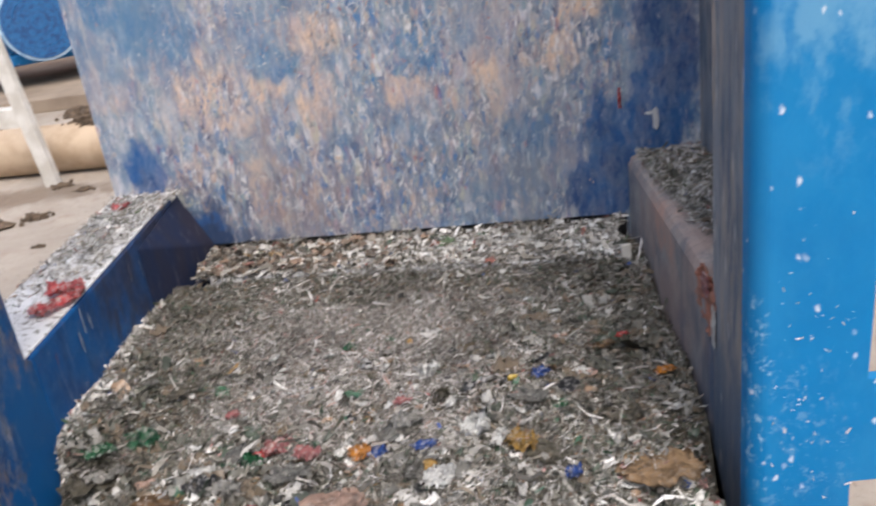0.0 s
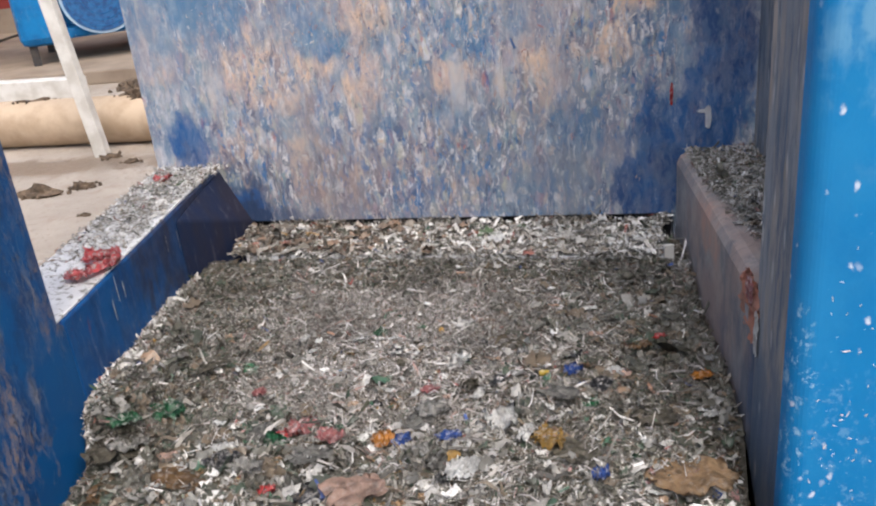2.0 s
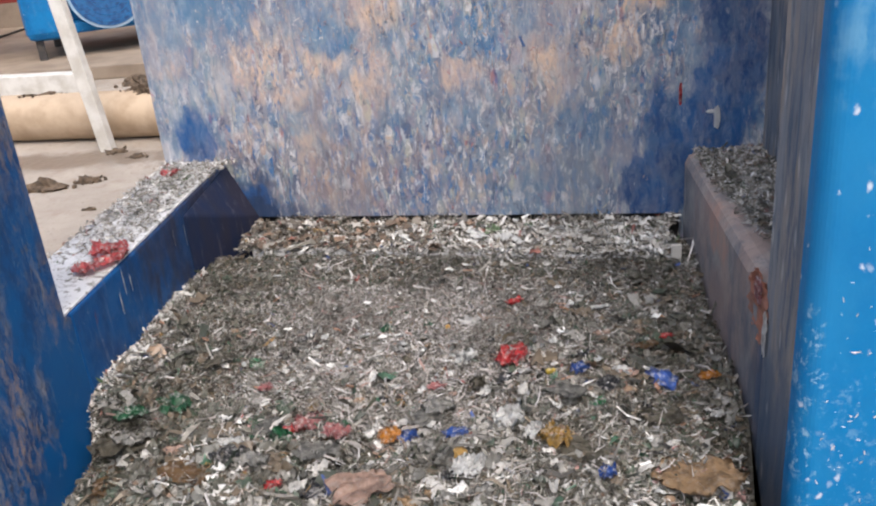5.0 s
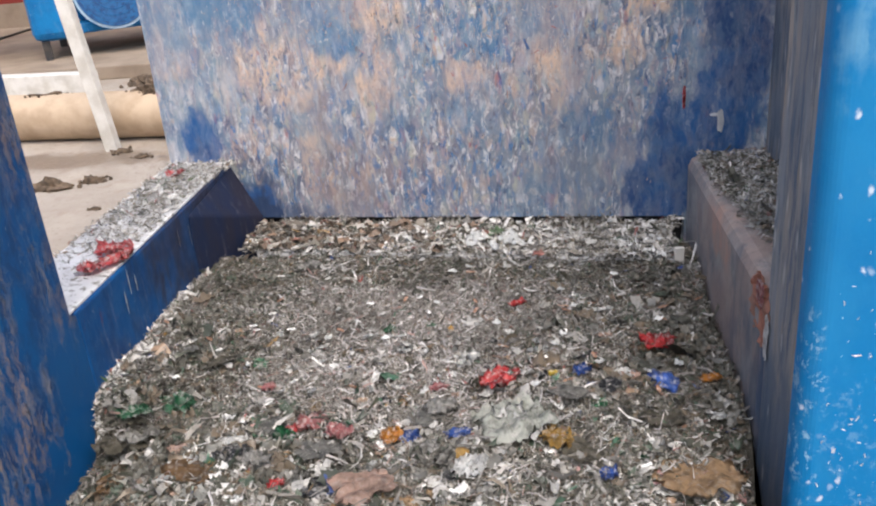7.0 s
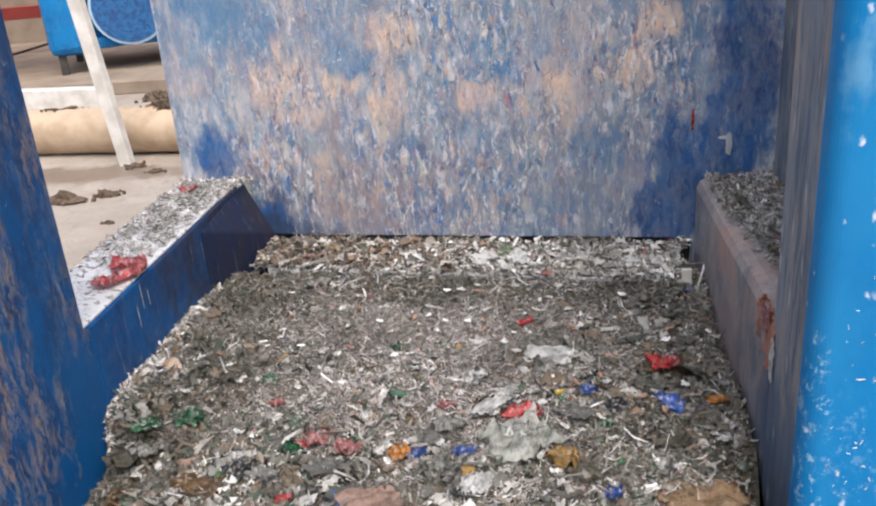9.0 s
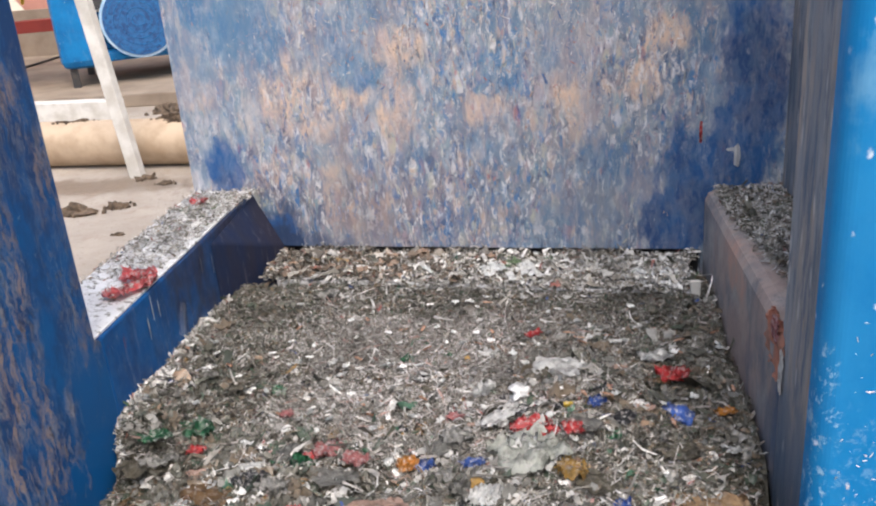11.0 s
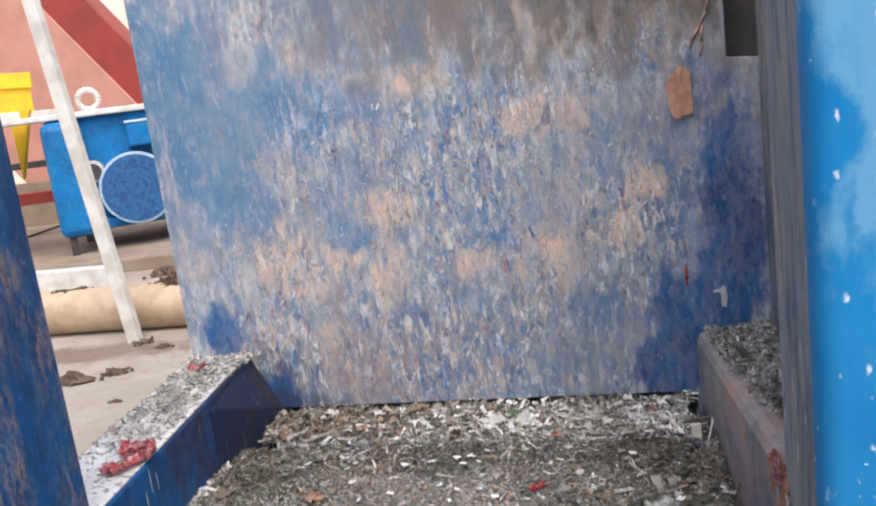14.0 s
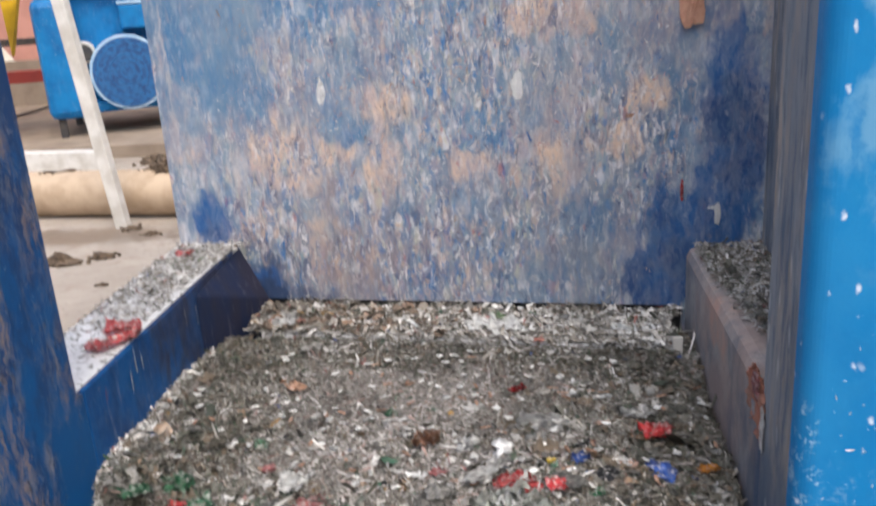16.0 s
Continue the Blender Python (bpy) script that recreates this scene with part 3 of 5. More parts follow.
bm = bmesh.new()
bmesh.ops.create_grid(bm, x_segments=2, y_segments=2, size=400)
tagged(part("ground", bm, m_floor), "dusty beige concrete floor with dirt and damp stains", kind="structure")
tagged(part("wall_north", box(-40, 14, 17.0, 17.3, 0, 7.5, 0), m_wall), "cream plastered hall wall behind the machines", kind="structure")
tagged(part("wall_south", box(-40, 14, -11.3, -11.0, 0, 4.5, 0), m_wall), "cream plastered hall wall", kind="structure")
tagged(part("wall_east", box(14.0, 14.3, -11, 17, 0, 4.5, 0), m_wall), "cream plastered hall wall", kind="structure")


def corner_plate(outline, z0, tops):
    """A three-sided plate with a top of its own height at each corner."""
    bm = bmesh.new()
    low = [bm.verts.new((a, b, z0)) for a, b in outline]
    top = [bm.verts.new((a, b, z)) for (a, b), z in zip(outline, tops)]
    bm.faces.new(low)
    bm.faces.new(top)
    for i in range(3):
        j = (i + 1) % 3
        bm.faces.new((low[i], low[j], top[j], top[i]))
    bmesh.ops.bevel(bm, geom=list(bm.edges), offset=0.006, segments=3, affect="EDGES", profile=0.5)
    return bm


def folded(outline, y0, y1, radius):
    """A plate across y whose first edge turns back in a round fold."""
    bm = prism(outline, y0, y1, "y", 0)
    x0, z1 = outline[0][0], outline[-1][1]
    arc = [(x0 - radius * math.sin(a), y0 + radius * (1 - math.cos(a))) for a in (math.pi / 2 * k / 8 for k in range(9))]
    arc += [(x0 - radius, y1 + radius), (x0 - 0.004, y1 + radius), (x0 - 0.004, y1)]
    skin = prism(arc, 0.0, z1, "z", 0)
    me = bpy.data.meshes.new("fold")
    skin.to_mesh(me)
    skin.free()
    bm.from_mesh(me)
    bpy.data.meshes.remove(me)
    return bm


# ---- the hopper ----
hopper = thing("shredder_hopper", "blue steel hopper splattered with dried pulp on the concrete floor", "shredder")
XL, XR, ZL, YP = -0.912, 0.386, 0.68, 1.42
TOP = 2.55


def back_plate(x0, x1, z0, z1, off=0.0, thick=0.03):
    return prism([(x0, wall_y(x0) + off), (x1, wall_y(x1) + off), (x1, wall_y(x1) + off + thick), (x0, wall_y(x0) + off + thick)], z0, z1, bevel=0.004)


outline = [(-1.105, 0.0), (-0.875, 0.0), (-0.875, 0.499), (0.384, 0.499), (0.384, 0.0), (0.60, 0.0), (0.60, 1.375), (0.508, 1.385), (0.508, TOP), (-1.105, TOP)]
bm = prism(outline, 0.0, 0.03, "y", 0.003)
for v in bm.verts:
    v.co.y += wall_y(v.co.x)
part("back_plate", bm, m_back, hopper, "back plate with tan and grey splatter")
# added plate whose dark colour draws the contact shade under the back plate
part("foot_liner", back_plate(-0.90, 0.40, 0.0, 0.53, 0.045, 0.01), m_dark, hopper, "added dark plate for the shade line in the gap at the foot")
# black sheet added behind the cut-out: the gap's shade given as colour
part("gap_liner", back_plate(0.49, 0.64, 1.33, TOP, 0.10), m_black, hopper, "added black sheet for the shade in the gap beside the back plate")
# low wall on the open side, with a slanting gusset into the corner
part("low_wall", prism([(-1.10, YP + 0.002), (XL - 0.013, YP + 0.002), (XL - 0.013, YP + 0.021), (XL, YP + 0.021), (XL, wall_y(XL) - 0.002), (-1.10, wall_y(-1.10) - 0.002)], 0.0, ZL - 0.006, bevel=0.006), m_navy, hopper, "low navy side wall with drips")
part("gusset", corner_plate([(XL + 0.001, 2.03), (-0.832, wall_y(-0.832) - 0.004), (XL + 0.001, wall_y(XL) - 0.004)], 0.0, (ZL - 0.03, 0.505, ZL - 0.010)), m_gusset, hopper, "dark streaked corner gusset")
part("ledge_cap", prism([(-1.102, YP + 0.002), (XL - 0.006, YP + 0.002), (XL - 0.006, wall_y(XL) - 0.006), (-1.102, wall_y(-1.10) - 0.006)], ZL - 0.006, ZL, bevel=0.002), m_dusty, hopper, "pale dusty top of the low wall")
part("side_ledge", prism([(XR, YP), (0.578, YP), (0.578, wall_y(0.578) - 0.002), (XR, wall_y(XR) - 0.002)], 0.0, ZL, bevel=0.028), m_ledge_side, hopper, "rubbed grey and brown ledge block")
part("side_wall", box(0.58, 0.60, YP, wall_y(0.60) - 0.002, 0, TOP), m_grime, hopper, "grimy side wall")
part("post", prism([(-1.25, 0.98), (XL - 0.013, 0.98), (XL - 0.013, YP - 0.002), (-1.25, YP - 0.002)], 0, TOP, bevel=0.003), m_blue, hopper, "blue front post")
part("side_plate", prism([(0.97, 0.0), (YP + 0.02, 0.0), (YP + 0.02, ZL - 0.012), (YP, ZL), (YP, TOP), (0.97, TOP)], XL - 0.012, XL + 0.0005, "x", bevel=0.003), m_reveal, hopper, "streaked blue plate of the front post")
part("post", box(XR, 0.56, 1.240, YP, 0, TOP, 0.006), m_grime, hopper, "grimy streaked front post")
flange = [(XR + 0.026, 0.0), (0.548, 0.0), (0.548, 0.40), (0.74, 0.40), (0.74, 0.59), (0.565, 0.60), (0.568, 0.86), (0.60, 0.93), (0.74, 0.96), (0.74, TOP), (XR + 0.026, TOP)]
part("flange", folded(flange, 1.186, 1.207, 0.030), m_flange, hopper, "bright blue front flange with white scuffs")
part("front_wall", box(XL + 0.002, 0.52, 1.0, 1.02, 0, 0.34), m_blue, hopper)
part("beam", prism([(-0.80, 2.18), (0.345, 2.02), (0.345, wall_y(0.345) - 0.003), (-0.80, wall_y(-0.80) - 0.003)], 0.30, 0.478, bevel=0.005), m_dusty, hopper, "pale cross beam at the foot of the back plate")
part("beam_end", box(0.322, 0.346, 2.012, 2.024, 0.40, 0.512, 0.002), m_white, hopper, "whitish end plate")
part("feed_tray", box(-0.66, 0.48, 2.40, 3.5, TOP + 0.02, TOP + 0.04), m_dusty, hopper, "feed tray above the back plate")
part("tray_leg", box(-0.66, -0.60, 3.42, 3.48, 0, TOP + 0.02), m_blue, hopper)
part("tray_leg", box(0.42, 0.48, 3.42, 3.48, 0, TOP + 0.02), m_blue, hopper)


# ---- shredded film ----
rng = np.random.default_rng(7)


def heap_right(_):
    return XR - 0.004


def pile_z(x, y):
    """Height of the heap: a bank against the low wall, and a broken front that falls off at both sides."""
    u = (x - XL) / (XR - XL)
    z = 0.436 + 0.044 * np.exp(-((u / 0.09) ** 2)) - 0.040 * np.clip((u - 0.7) / 0.3, 0, 1) * np.clip((1.95 - y) / 0.4, 0, 1)
    z = z + 0.018 * np.sin(5.1 * x + 1.3) * np.cos(4.3 * y) + 0.010 * np.sin(13 * x + 5 * y) * np.sin(11 * y - 2)
    z = z + 0.012 * np.sin(23 * x - 9 * y + 1) * np.sin(19 * y + 7 * x) * np.clip((1.75 - y) / 0.3, 0.25, 1)
    front = np.clip((1.40 - y) / 0.3, 0, 1)
    z = z + 0.022 * front * np.exp(-(((u - 0.5) / 0.3) ** 2))
    left = np.exp(-((u / 0.10) ** 4)) * np.clip((1.405 - y + 0.01 * np.sin(40 * x)) / 0.05, 0, 1)
    right = np.clip((u - 0.90) / 0.09, 0, 1) * np.clip((1.46 - y) / 0.08, 0, 1)
    z = z - 0.105 * left - 0.15 * right
    back = np.clip((y - 1.93 + 0.13 * x) / 0.14, 0, 1)
    return z * (1 - back) + 0.468 * back


def flakes(name, material, places, sizes, label, parent=None, flat=0.55, long=(1.3, 3.6), wide=(0.14, 0.48), curl=0.42, seeded=1):
    """Many bent scraps in one mesh: each is a creased strip of four faces."""
    r = np.random.default_rng(seeded)
    n = len(places)
    u = np.array([-1, -0.4, 0.35, 1])
    L = sizes[:, None] * r.uniform(*long, (n, 1)) / 2
    Wd = sizes[:, None] * r.uniform(*wide, (n, 4)) / 2
    Wd[:, 0] *= r.uniform(0.2, 1, n)
    Wd[:, 3] *= r.uniform(0.2, 1, n)
    bend = r.normal(0, 0.5, (n, 4)) * sizes[:, None] * 0.6
    side = r.normal(0, curl, (n, 4)) * sizes[:, None]
    pts = np.zeros((n, 8, 3))
    for j in range(4):
        for i, s in enumerate((-1, 1)):
            pts[:, 2 * j + i, 0] = u[j] * L[:, 0]
            pts[:, 2 * j + i, 1] = s * Wd[:, j] + side[:, j]
            pts[:, 2 * j + i, 2] = bend[:, j] + s * r.normal(0, 0.15, n) * sizes
    yaw, tilt, roll = r.uniform(0, 2 * np.pi, n), r.normal(0, flat, n), r.normal(0, flat, n)
    cy, sy, ct, st, cr, sr = np.cos(yaw), np.sin(yaw), np.cos(tilt), np.sin(tilt), np.cos(roll), np.sin(roll)
    x, y, z = pts[..., 0], pts[..., 1], pts[..., 2]
    y, z = y * cr[:, None] - z * sr[:, None], y * sr[:, None] + z * cr[:, None]
    x, z = x * ct[:, None] + z * st[:, None], -x * st[:, None] + z * ct[:, None]
    x, y = x * cy[:, None] - y * sy[:, None], x * sy[:, None] + y * cy[:, None]
    v = np.stack((x, y, z), -1) + places[:, None, :]
    base = (np.arange(n) * 8)[:, None, None]
    quad = np.array([[0, 1, 3, 2], [2, 3, 5, 4], [4, 5, 7, 6]])[None]
    me = bpy.data.meshes.new("mesh")
    me.from_pydata(v.reshape(-1, 3).tolist(), [], (base + quad).reshape(-1, 4).tolist())
    me.materials.append(material)
    ob = new(name, me)
    ob.parent = parent
    return tagged(ob, label, "" if parent else "plastic scrap", kind="stuff")


# the heap under the flakes
nx, ny = 110, 110
bm = bmesh.new()
grid = []
for j in range(ny + 1):
    row = []
    for i in range(nx + 1):
        y = 1.022 + (2.16 - 1.022) * j / ny
        x = XL + 0.002 + (float(heap_right(y)) - XL - 0.002) * i / nx
        z = float(pile_z(np.array(x), np.array(y))) - 0.006 + 0.012 * noise.noise((x * 22, y * 22, 0)) + 0.006 * noise.noise((x * 60, y * 60, 3))
        row.append(bm.verts.new((x, y, z)))
    grid.append(row)
for j in range(ny):
    for i in range(nx):
        bm.faces.new((grid[j][i], grid[j][i + 1], grid[j + 1][i + 1], grid[j + 1][i]))
low = [[bm.verts.new((x, y, 0.0)) for x in (XL + 0.002, float(heap_right(y)))] for y in (1.022, 2.16)]
bm.faces.new([*grid[0], low[0][1], low[0][0]])
bm.faces.new([*grid[-1], low[1][1], low[1][0]])
bm.faces.new([r[0] for r in grid] + [low[1][0], low[0][0]])
bmesh.ops.triangulate(bm, faces=[bm.faces.new([r[-1] for r in grid] + [low[1][1], low[0][1]])])
heap = tagged(part("scrap_heap", bm, m_mound), "dark packed heap of shredded plastic in the hopper", "scrap heap", kind="stuff")


def on_heap(n, lift=0.012, y0=1.03, y1=2.15):
    x = rng.uniform(XL + 0.008, XR - 0.01, n)
    y = y0 + (y1 - y0) * rng.uniform(0, 1, n)
    x = np.minimum(x, heap_right(y) - 0.006 * rng.uniform(0.5, 4, n))
    z = pile_z(x, y) + rng.uniform(-0.004, lift, n)
    return np.stack((x, y, z), -1)


p = on_heap(95000, 0.009)
flakes("plastic_flakes", m_scrap, p, rng.lognormal(math.log(0.0044), 0.42, len(p)), "fine grey, white and dark shredded film", seeded=11, flat=0.45)
p = on_heap(3600, 0.012)
near = np.clip((1.62 - p[:, 1]) / 0.5, 0, 1)
p = p[rng.uniform(0, 1, len(p)) < 0.22 + 0.75 * near]
flakes("plastic_flakes", m_scrap, p, rng.lognormal(math.log(0.0125), 0.38, len(p)), "coarser curled strips of shredded film", seeded=12, flat=0.4, long=(1.5, 4.5), curl=0.6)


def crumples(name, material, places, sizes, label, seeded, flat=0.3, rise=0.22, k=5):
    """Many creased rags of film in one mesh, each a small creased net."""
    r = np.random.default_rng(seeded)
    n = len(places)
    g = np.linspace(-0.5, 0.5, k)
    a, b = np.meshgrid(g, g)
    pts = np.zeros((n, k * k, 3))
    s = sizes[:, None]
    asp = r.uniform(0.35, 1.0, (n, 1))
    pts[..., 0] = (a.ravel() + r.normal(0, 0.5 / k, (n, k * k))) * s
    pts[..., 1] = (b.ravel() + r.normal(0, 0.6 / k, (n, k * k))) * s * asp
    pts[..., 2] = np.abs(r.normal(0, rise, (n, k * k))) * s
    yaw, tilt = r.uniform(0, 2 * np.pi, n)[:, None], r.normal(0, flat, n)[:, None]
    x, y, z = pts[..., 0], pts[..., 1], pts[..., 2]
    x, z = x * np.cos(tilt) + z * np.sin(tilt), -x * np.sin(tilt) + z * np.cos(tilt)
    x, y = x * np.cos(yaw) - y * np.sin(yaw), x * np.sin(yaw) + y * np.cos(yaw)
    v = np.stack((x, y, z), -1) + places[:, None, :]
    quad = np.array([[j * k + i, j * k + i + 1, (j + 1) * k + i + 1, (j + 1) * k + i] for j in range(k - 1) for i in range(k - 1)])
    me = bpy.data.meshes.new("mesh")
    me.from_pydata(v.reshape(-1, 3).tolist(), [], ((np.arange(n) * k * k)[:, None, None] + quad[None]).reshape(-1, 4).tolist())
    me.shade_smooth()
    me.materials.append(material)
    return tagged(new(name, me), label, "plastic scrap", kind="stuff")


p = on_heap(2700, 0.012)
near = np.clip((1.75 - p[:, 1]) / 0.55, 0, 1)
p = p[rng.uniform(0, 1, len(p)) < 0.12 + 0.7 * near**1.3]
crumples("film_rags", m_scrap_film, p, rng.lognormal(math.log(0.0165), 0.42, len(p)), "crumpled rags of clear, white, green and red film", 17)
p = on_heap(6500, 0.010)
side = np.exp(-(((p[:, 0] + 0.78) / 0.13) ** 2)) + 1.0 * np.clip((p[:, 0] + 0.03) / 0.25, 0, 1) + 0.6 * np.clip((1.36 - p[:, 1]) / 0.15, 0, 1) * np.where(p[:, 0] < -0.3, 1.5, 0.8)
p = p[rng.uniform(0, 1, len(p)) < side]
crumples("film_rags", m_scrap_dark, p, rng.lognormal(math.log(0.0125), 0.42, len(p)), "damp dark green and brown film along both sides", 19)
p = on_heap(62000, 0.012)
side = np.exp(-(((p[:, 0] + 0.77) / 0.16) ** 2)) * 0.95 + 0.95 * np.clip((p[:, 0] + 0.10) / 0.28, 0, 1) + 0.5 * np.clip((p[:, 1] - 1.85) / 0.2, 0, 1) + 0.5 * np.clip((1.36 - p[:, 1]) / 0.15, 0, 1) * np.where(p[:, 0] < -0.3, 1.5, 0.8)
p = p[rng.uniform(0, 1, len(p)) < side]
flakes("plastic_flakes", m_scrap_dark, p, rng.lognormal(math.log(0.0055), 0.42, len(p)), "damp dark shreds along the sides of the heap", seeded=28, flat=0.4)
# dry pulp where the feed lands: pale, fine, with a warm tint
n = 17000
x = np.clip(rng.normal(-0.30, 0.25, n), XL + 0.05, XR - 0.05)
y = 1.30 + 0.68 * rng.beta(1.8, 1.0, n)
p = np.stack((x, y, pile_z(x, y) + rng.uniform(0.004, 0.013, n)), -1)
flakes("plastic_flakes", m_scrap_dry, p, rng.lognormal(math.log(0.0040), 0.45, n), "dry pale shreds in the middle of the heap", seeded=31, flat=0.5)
# thin stringy fibres
p = on_heap(5200, 0.016)
p = p[(p[:, 0] > -0.66) | (rng.uniform(0, 1, len(p)) < 0.3)]
flakes("plastic_fibres", m_scrap_dry, p, rng.lognormal(math.log(0.0060), 0.40, len(p)), "stringy pale fibres among the shreds", seeded=32, flat=0.35, long=(3.0, 8.0), wide=(0.10, 0.24), curl=1.1)
# crinkled wrappers on the broken front
p = on_heap(700, 0.003, 1.04, 1.54)
p = p[rng.uniform(0, 1, len(p)) < 0.35 + 0.65 * np.clip((1.45 - p[:, 1]) / 0.2, 0, 1)]
crumples("film_rags", m_scrap_wrap, p, np.minimum(rng.lognormal(math.log(0.026), 0.40, len(p)), 0.052), "crinkled wrappers on the broken front of the heap", 33, 0.35, 0.15, 8)
# damp dark wrappers in the hollow by the low wall
n = 420
x = XL + 0.03 + 0.46 * rng.beta(1.2, 1.6, n)
y = 1.08 + 0.40 * rng.uniform(0, 1, n)
p = np.stack((x, y, pile_z(x, y) + rng.uniform(0.0, 0.008, n)), -1)
crumples("film_rags", m_scrap_dark, p, np.minimum(rng.lognormal(math.log(0.030), 0.34, n), 0.050), "damp dark wrappers in the hollow by the low wall", 35, 0.3, 0.13, 8)
# matted dark film over the far right of the heap
n = 170
x = XR - 0.03 - 0.46 * rng.beta(1.0, 1.7, n)
y = 1.48 + 0.50 * rng.uniform(0, 1, n)
p = np.stack((x, y, pile_z(x, y) + rng.uniform(0.0, 0.010, n)), -1)
crumples("film_rags", m_scrap_dark, p, rng.lognormal(math.log(0.030), 0.4, n), "matted dark olive film on the heap", 37, 0.25, 0.12, 7)
# pale rim against the low wall, and the beam at the back
y = rng.uniform(1.38, 2.06, 1100)
x = XL + np.abs(rng.normal(0, 0.012, 1100)) + 0.004
p = np.stack((x, y, pile_z(x, y) + rng.uniform(0.0, 0.014, 1100)), -1)
flakes("plastic_flakes", m_scrap_white, p, rng.lognormal(math.log(0.0070), 0.4, 1100), "pale flakes against the low wall", seeded=13)
n = 7000
x = rng.uniform(-0.84, 0.34, n)
s = rng.uniform(0, 1, n)
y = (2.05 - 0.139 * (x - 0.1)) * (1 - s) + (wall_y(x) - 0.012) * s
p = np.stack((x, y, 0.482 + rng.uniform(0, 0.010, n)), -1)
few = (rng.uniform(0, 1, n) < 0.05) & (x > -0.55 + 0.3 * rng.uniform(-0.6, 1, n))
crumples("film_rags", m_scrap_white, p[few] + (0, 0, 0.003), np.minimum(rng.lognormal(math.log(0.017), 0.4, few.sum()), 0.032), "crumpled white film along the cross beam", 24, 0.2)
brown = (rng.uniform(0, 1, n) < 0.09) & (x < -0.30 + 0.2 * rng.uniform(-1, 1, n))
crumples("film_rags", m_scrap_rust, p[brown] + (0, 0, 0.004), rng.lognormal(math.log(0.016), 0.4, brown.sum()), "brown damp film along the cross beam", 38, 0.2)
grey = rng.uniform(0, 1, n) < np.clip(0.42 - 0.55 * x, 0.22, 0.85)
flakes("plastic_flakes", m_scrap, p[grey], rng.lognormal(math.log(0.008), 0.5, grey.sum()), "grey and brown film strewn along the cross beam", seeded=25, flat=0.25)
p = p[~grey]
n = len(p)
flakes("plastic_flakes", m_scrap_white, p, rng.lognormal(math.log(0.0085), 0.5, n), "white shredded film strewn along the cross beam", seeded=14, flat=0.25)


n = 2000
x = rng.uniform(-0.86, 0.37, n)
p = np.stack((x, wall_y(x) - rng.uniform(0.002, 0.02, n), 0.487 + np.abs(rng.normal(0, 0.008, n))), -1)
p = p[np.sin(x * 17) + np.sin(x * 41) + rng.normal(0, 0.7, n) > 0]
flakes("plastic_flakes", m_scrap, p, rng.lognormal(math.log(0.007), 0.4, len(p)), "damp flakes caught at the foot of the back plate", seeded=26, flat=0.5)


def on_ledge(n, x0, x1, y0, y1, z):
    return np.stack((rng.uniform(x0, x1, n), rng.uniform(y0, y1, n), z + rng.uniform(0, 0.010, n)), -1)


p = on_ledge(6600, -1.095, -0.868, YP + 0.01, 2.39, ZL + 0.002)
p = p[p[:, 0] < -0.922 + 0.19 * np.clip(p[:, 1] - 2.14, 0, 1)]
keep = rng.uniform(0, 1, len(p)) < np.clip((p[:, 1] - 1.62) / 0.45, 0.03, 1) * np.clip(1.15 - np.abs(p[:, 0] + 1.02) * 3, 0.4, 1)
p = p[keep]
half = rng.uniform(0, 1, len(p)) < 0.5
flakes("plastic_flakes", m_scrap, p[half], rng.lognormal(math.log(0.0055), 0.4, half.sum()), "flakes strewn along the low wall", seeded=15, flat=0.25)
flakes("plastic_flakes", m_scrap_white, p[~half], rng.lognormal(math.log(0.0058), 0.4, (~half).sum()), "pale flakes strewn along the low wall", seeded=18, flat=0.22)
p = on_ledge(5500, XR + 0.02, 0.574, YP + 0.01, 2.23, ZL + 0.002)
keep = (p[:, 0] - XR) > np.clip((2.16 - p[:, 1]) * 0.13, 0.0, 0.09) * rng.uniform(0.5, 1.1, len(p))
keep &= rng.uniform(0, 1, len(p)) < np.clip((p[:, 1] - 1.58) / 0.12, 0.05, 1)
keep &= p[:, 1] < wall_y(p[:, 0]) - 0.01
p = p[keep]
half = rng.uniform(0, 1, len(p)) < 0.48
wet = half & (rng.uniform(0, 1, len(p)) < 0.06)
crumples("film_rags", m_scrap_dark, p[wet][:700], rng.lognormal(math.log(0.0125), 0.4, len(p[wet][:700])), "damp dark film lying on the ledge block", 36)
flakes("plastic_flakes", m_scrap, p[half], rng.lognormal(math.log(0.0060), 0.4, half.sum()), "damp flakes lying on the ledge block", seeded=16, flat=0.35)
flakes("plastic_flakes", m_scrap_white, p[~half], rng.lognormal(math.log(0.0055), 0.45, (~half).sum()), "pale flakes lying on the ledge block", seeded=20, flat=0.35)

# flecks and fibres that stick to the back plate
n = 3000
x = rng.uniform(-1.08, 0.56, n)
z = rng.uniform(0.50, 1.42, n)
keep = rng.uniform(0, 1, n) < np.exp(-(((x + 0.3) / 0.6) ** 2)) * 0.9 + 0.1
keep &= (x < 0.30) & ((x > -0.88) | (z > 0.95)) & ((z > 0.86) | (rng.uniform(0, 1, n) < 0.35))


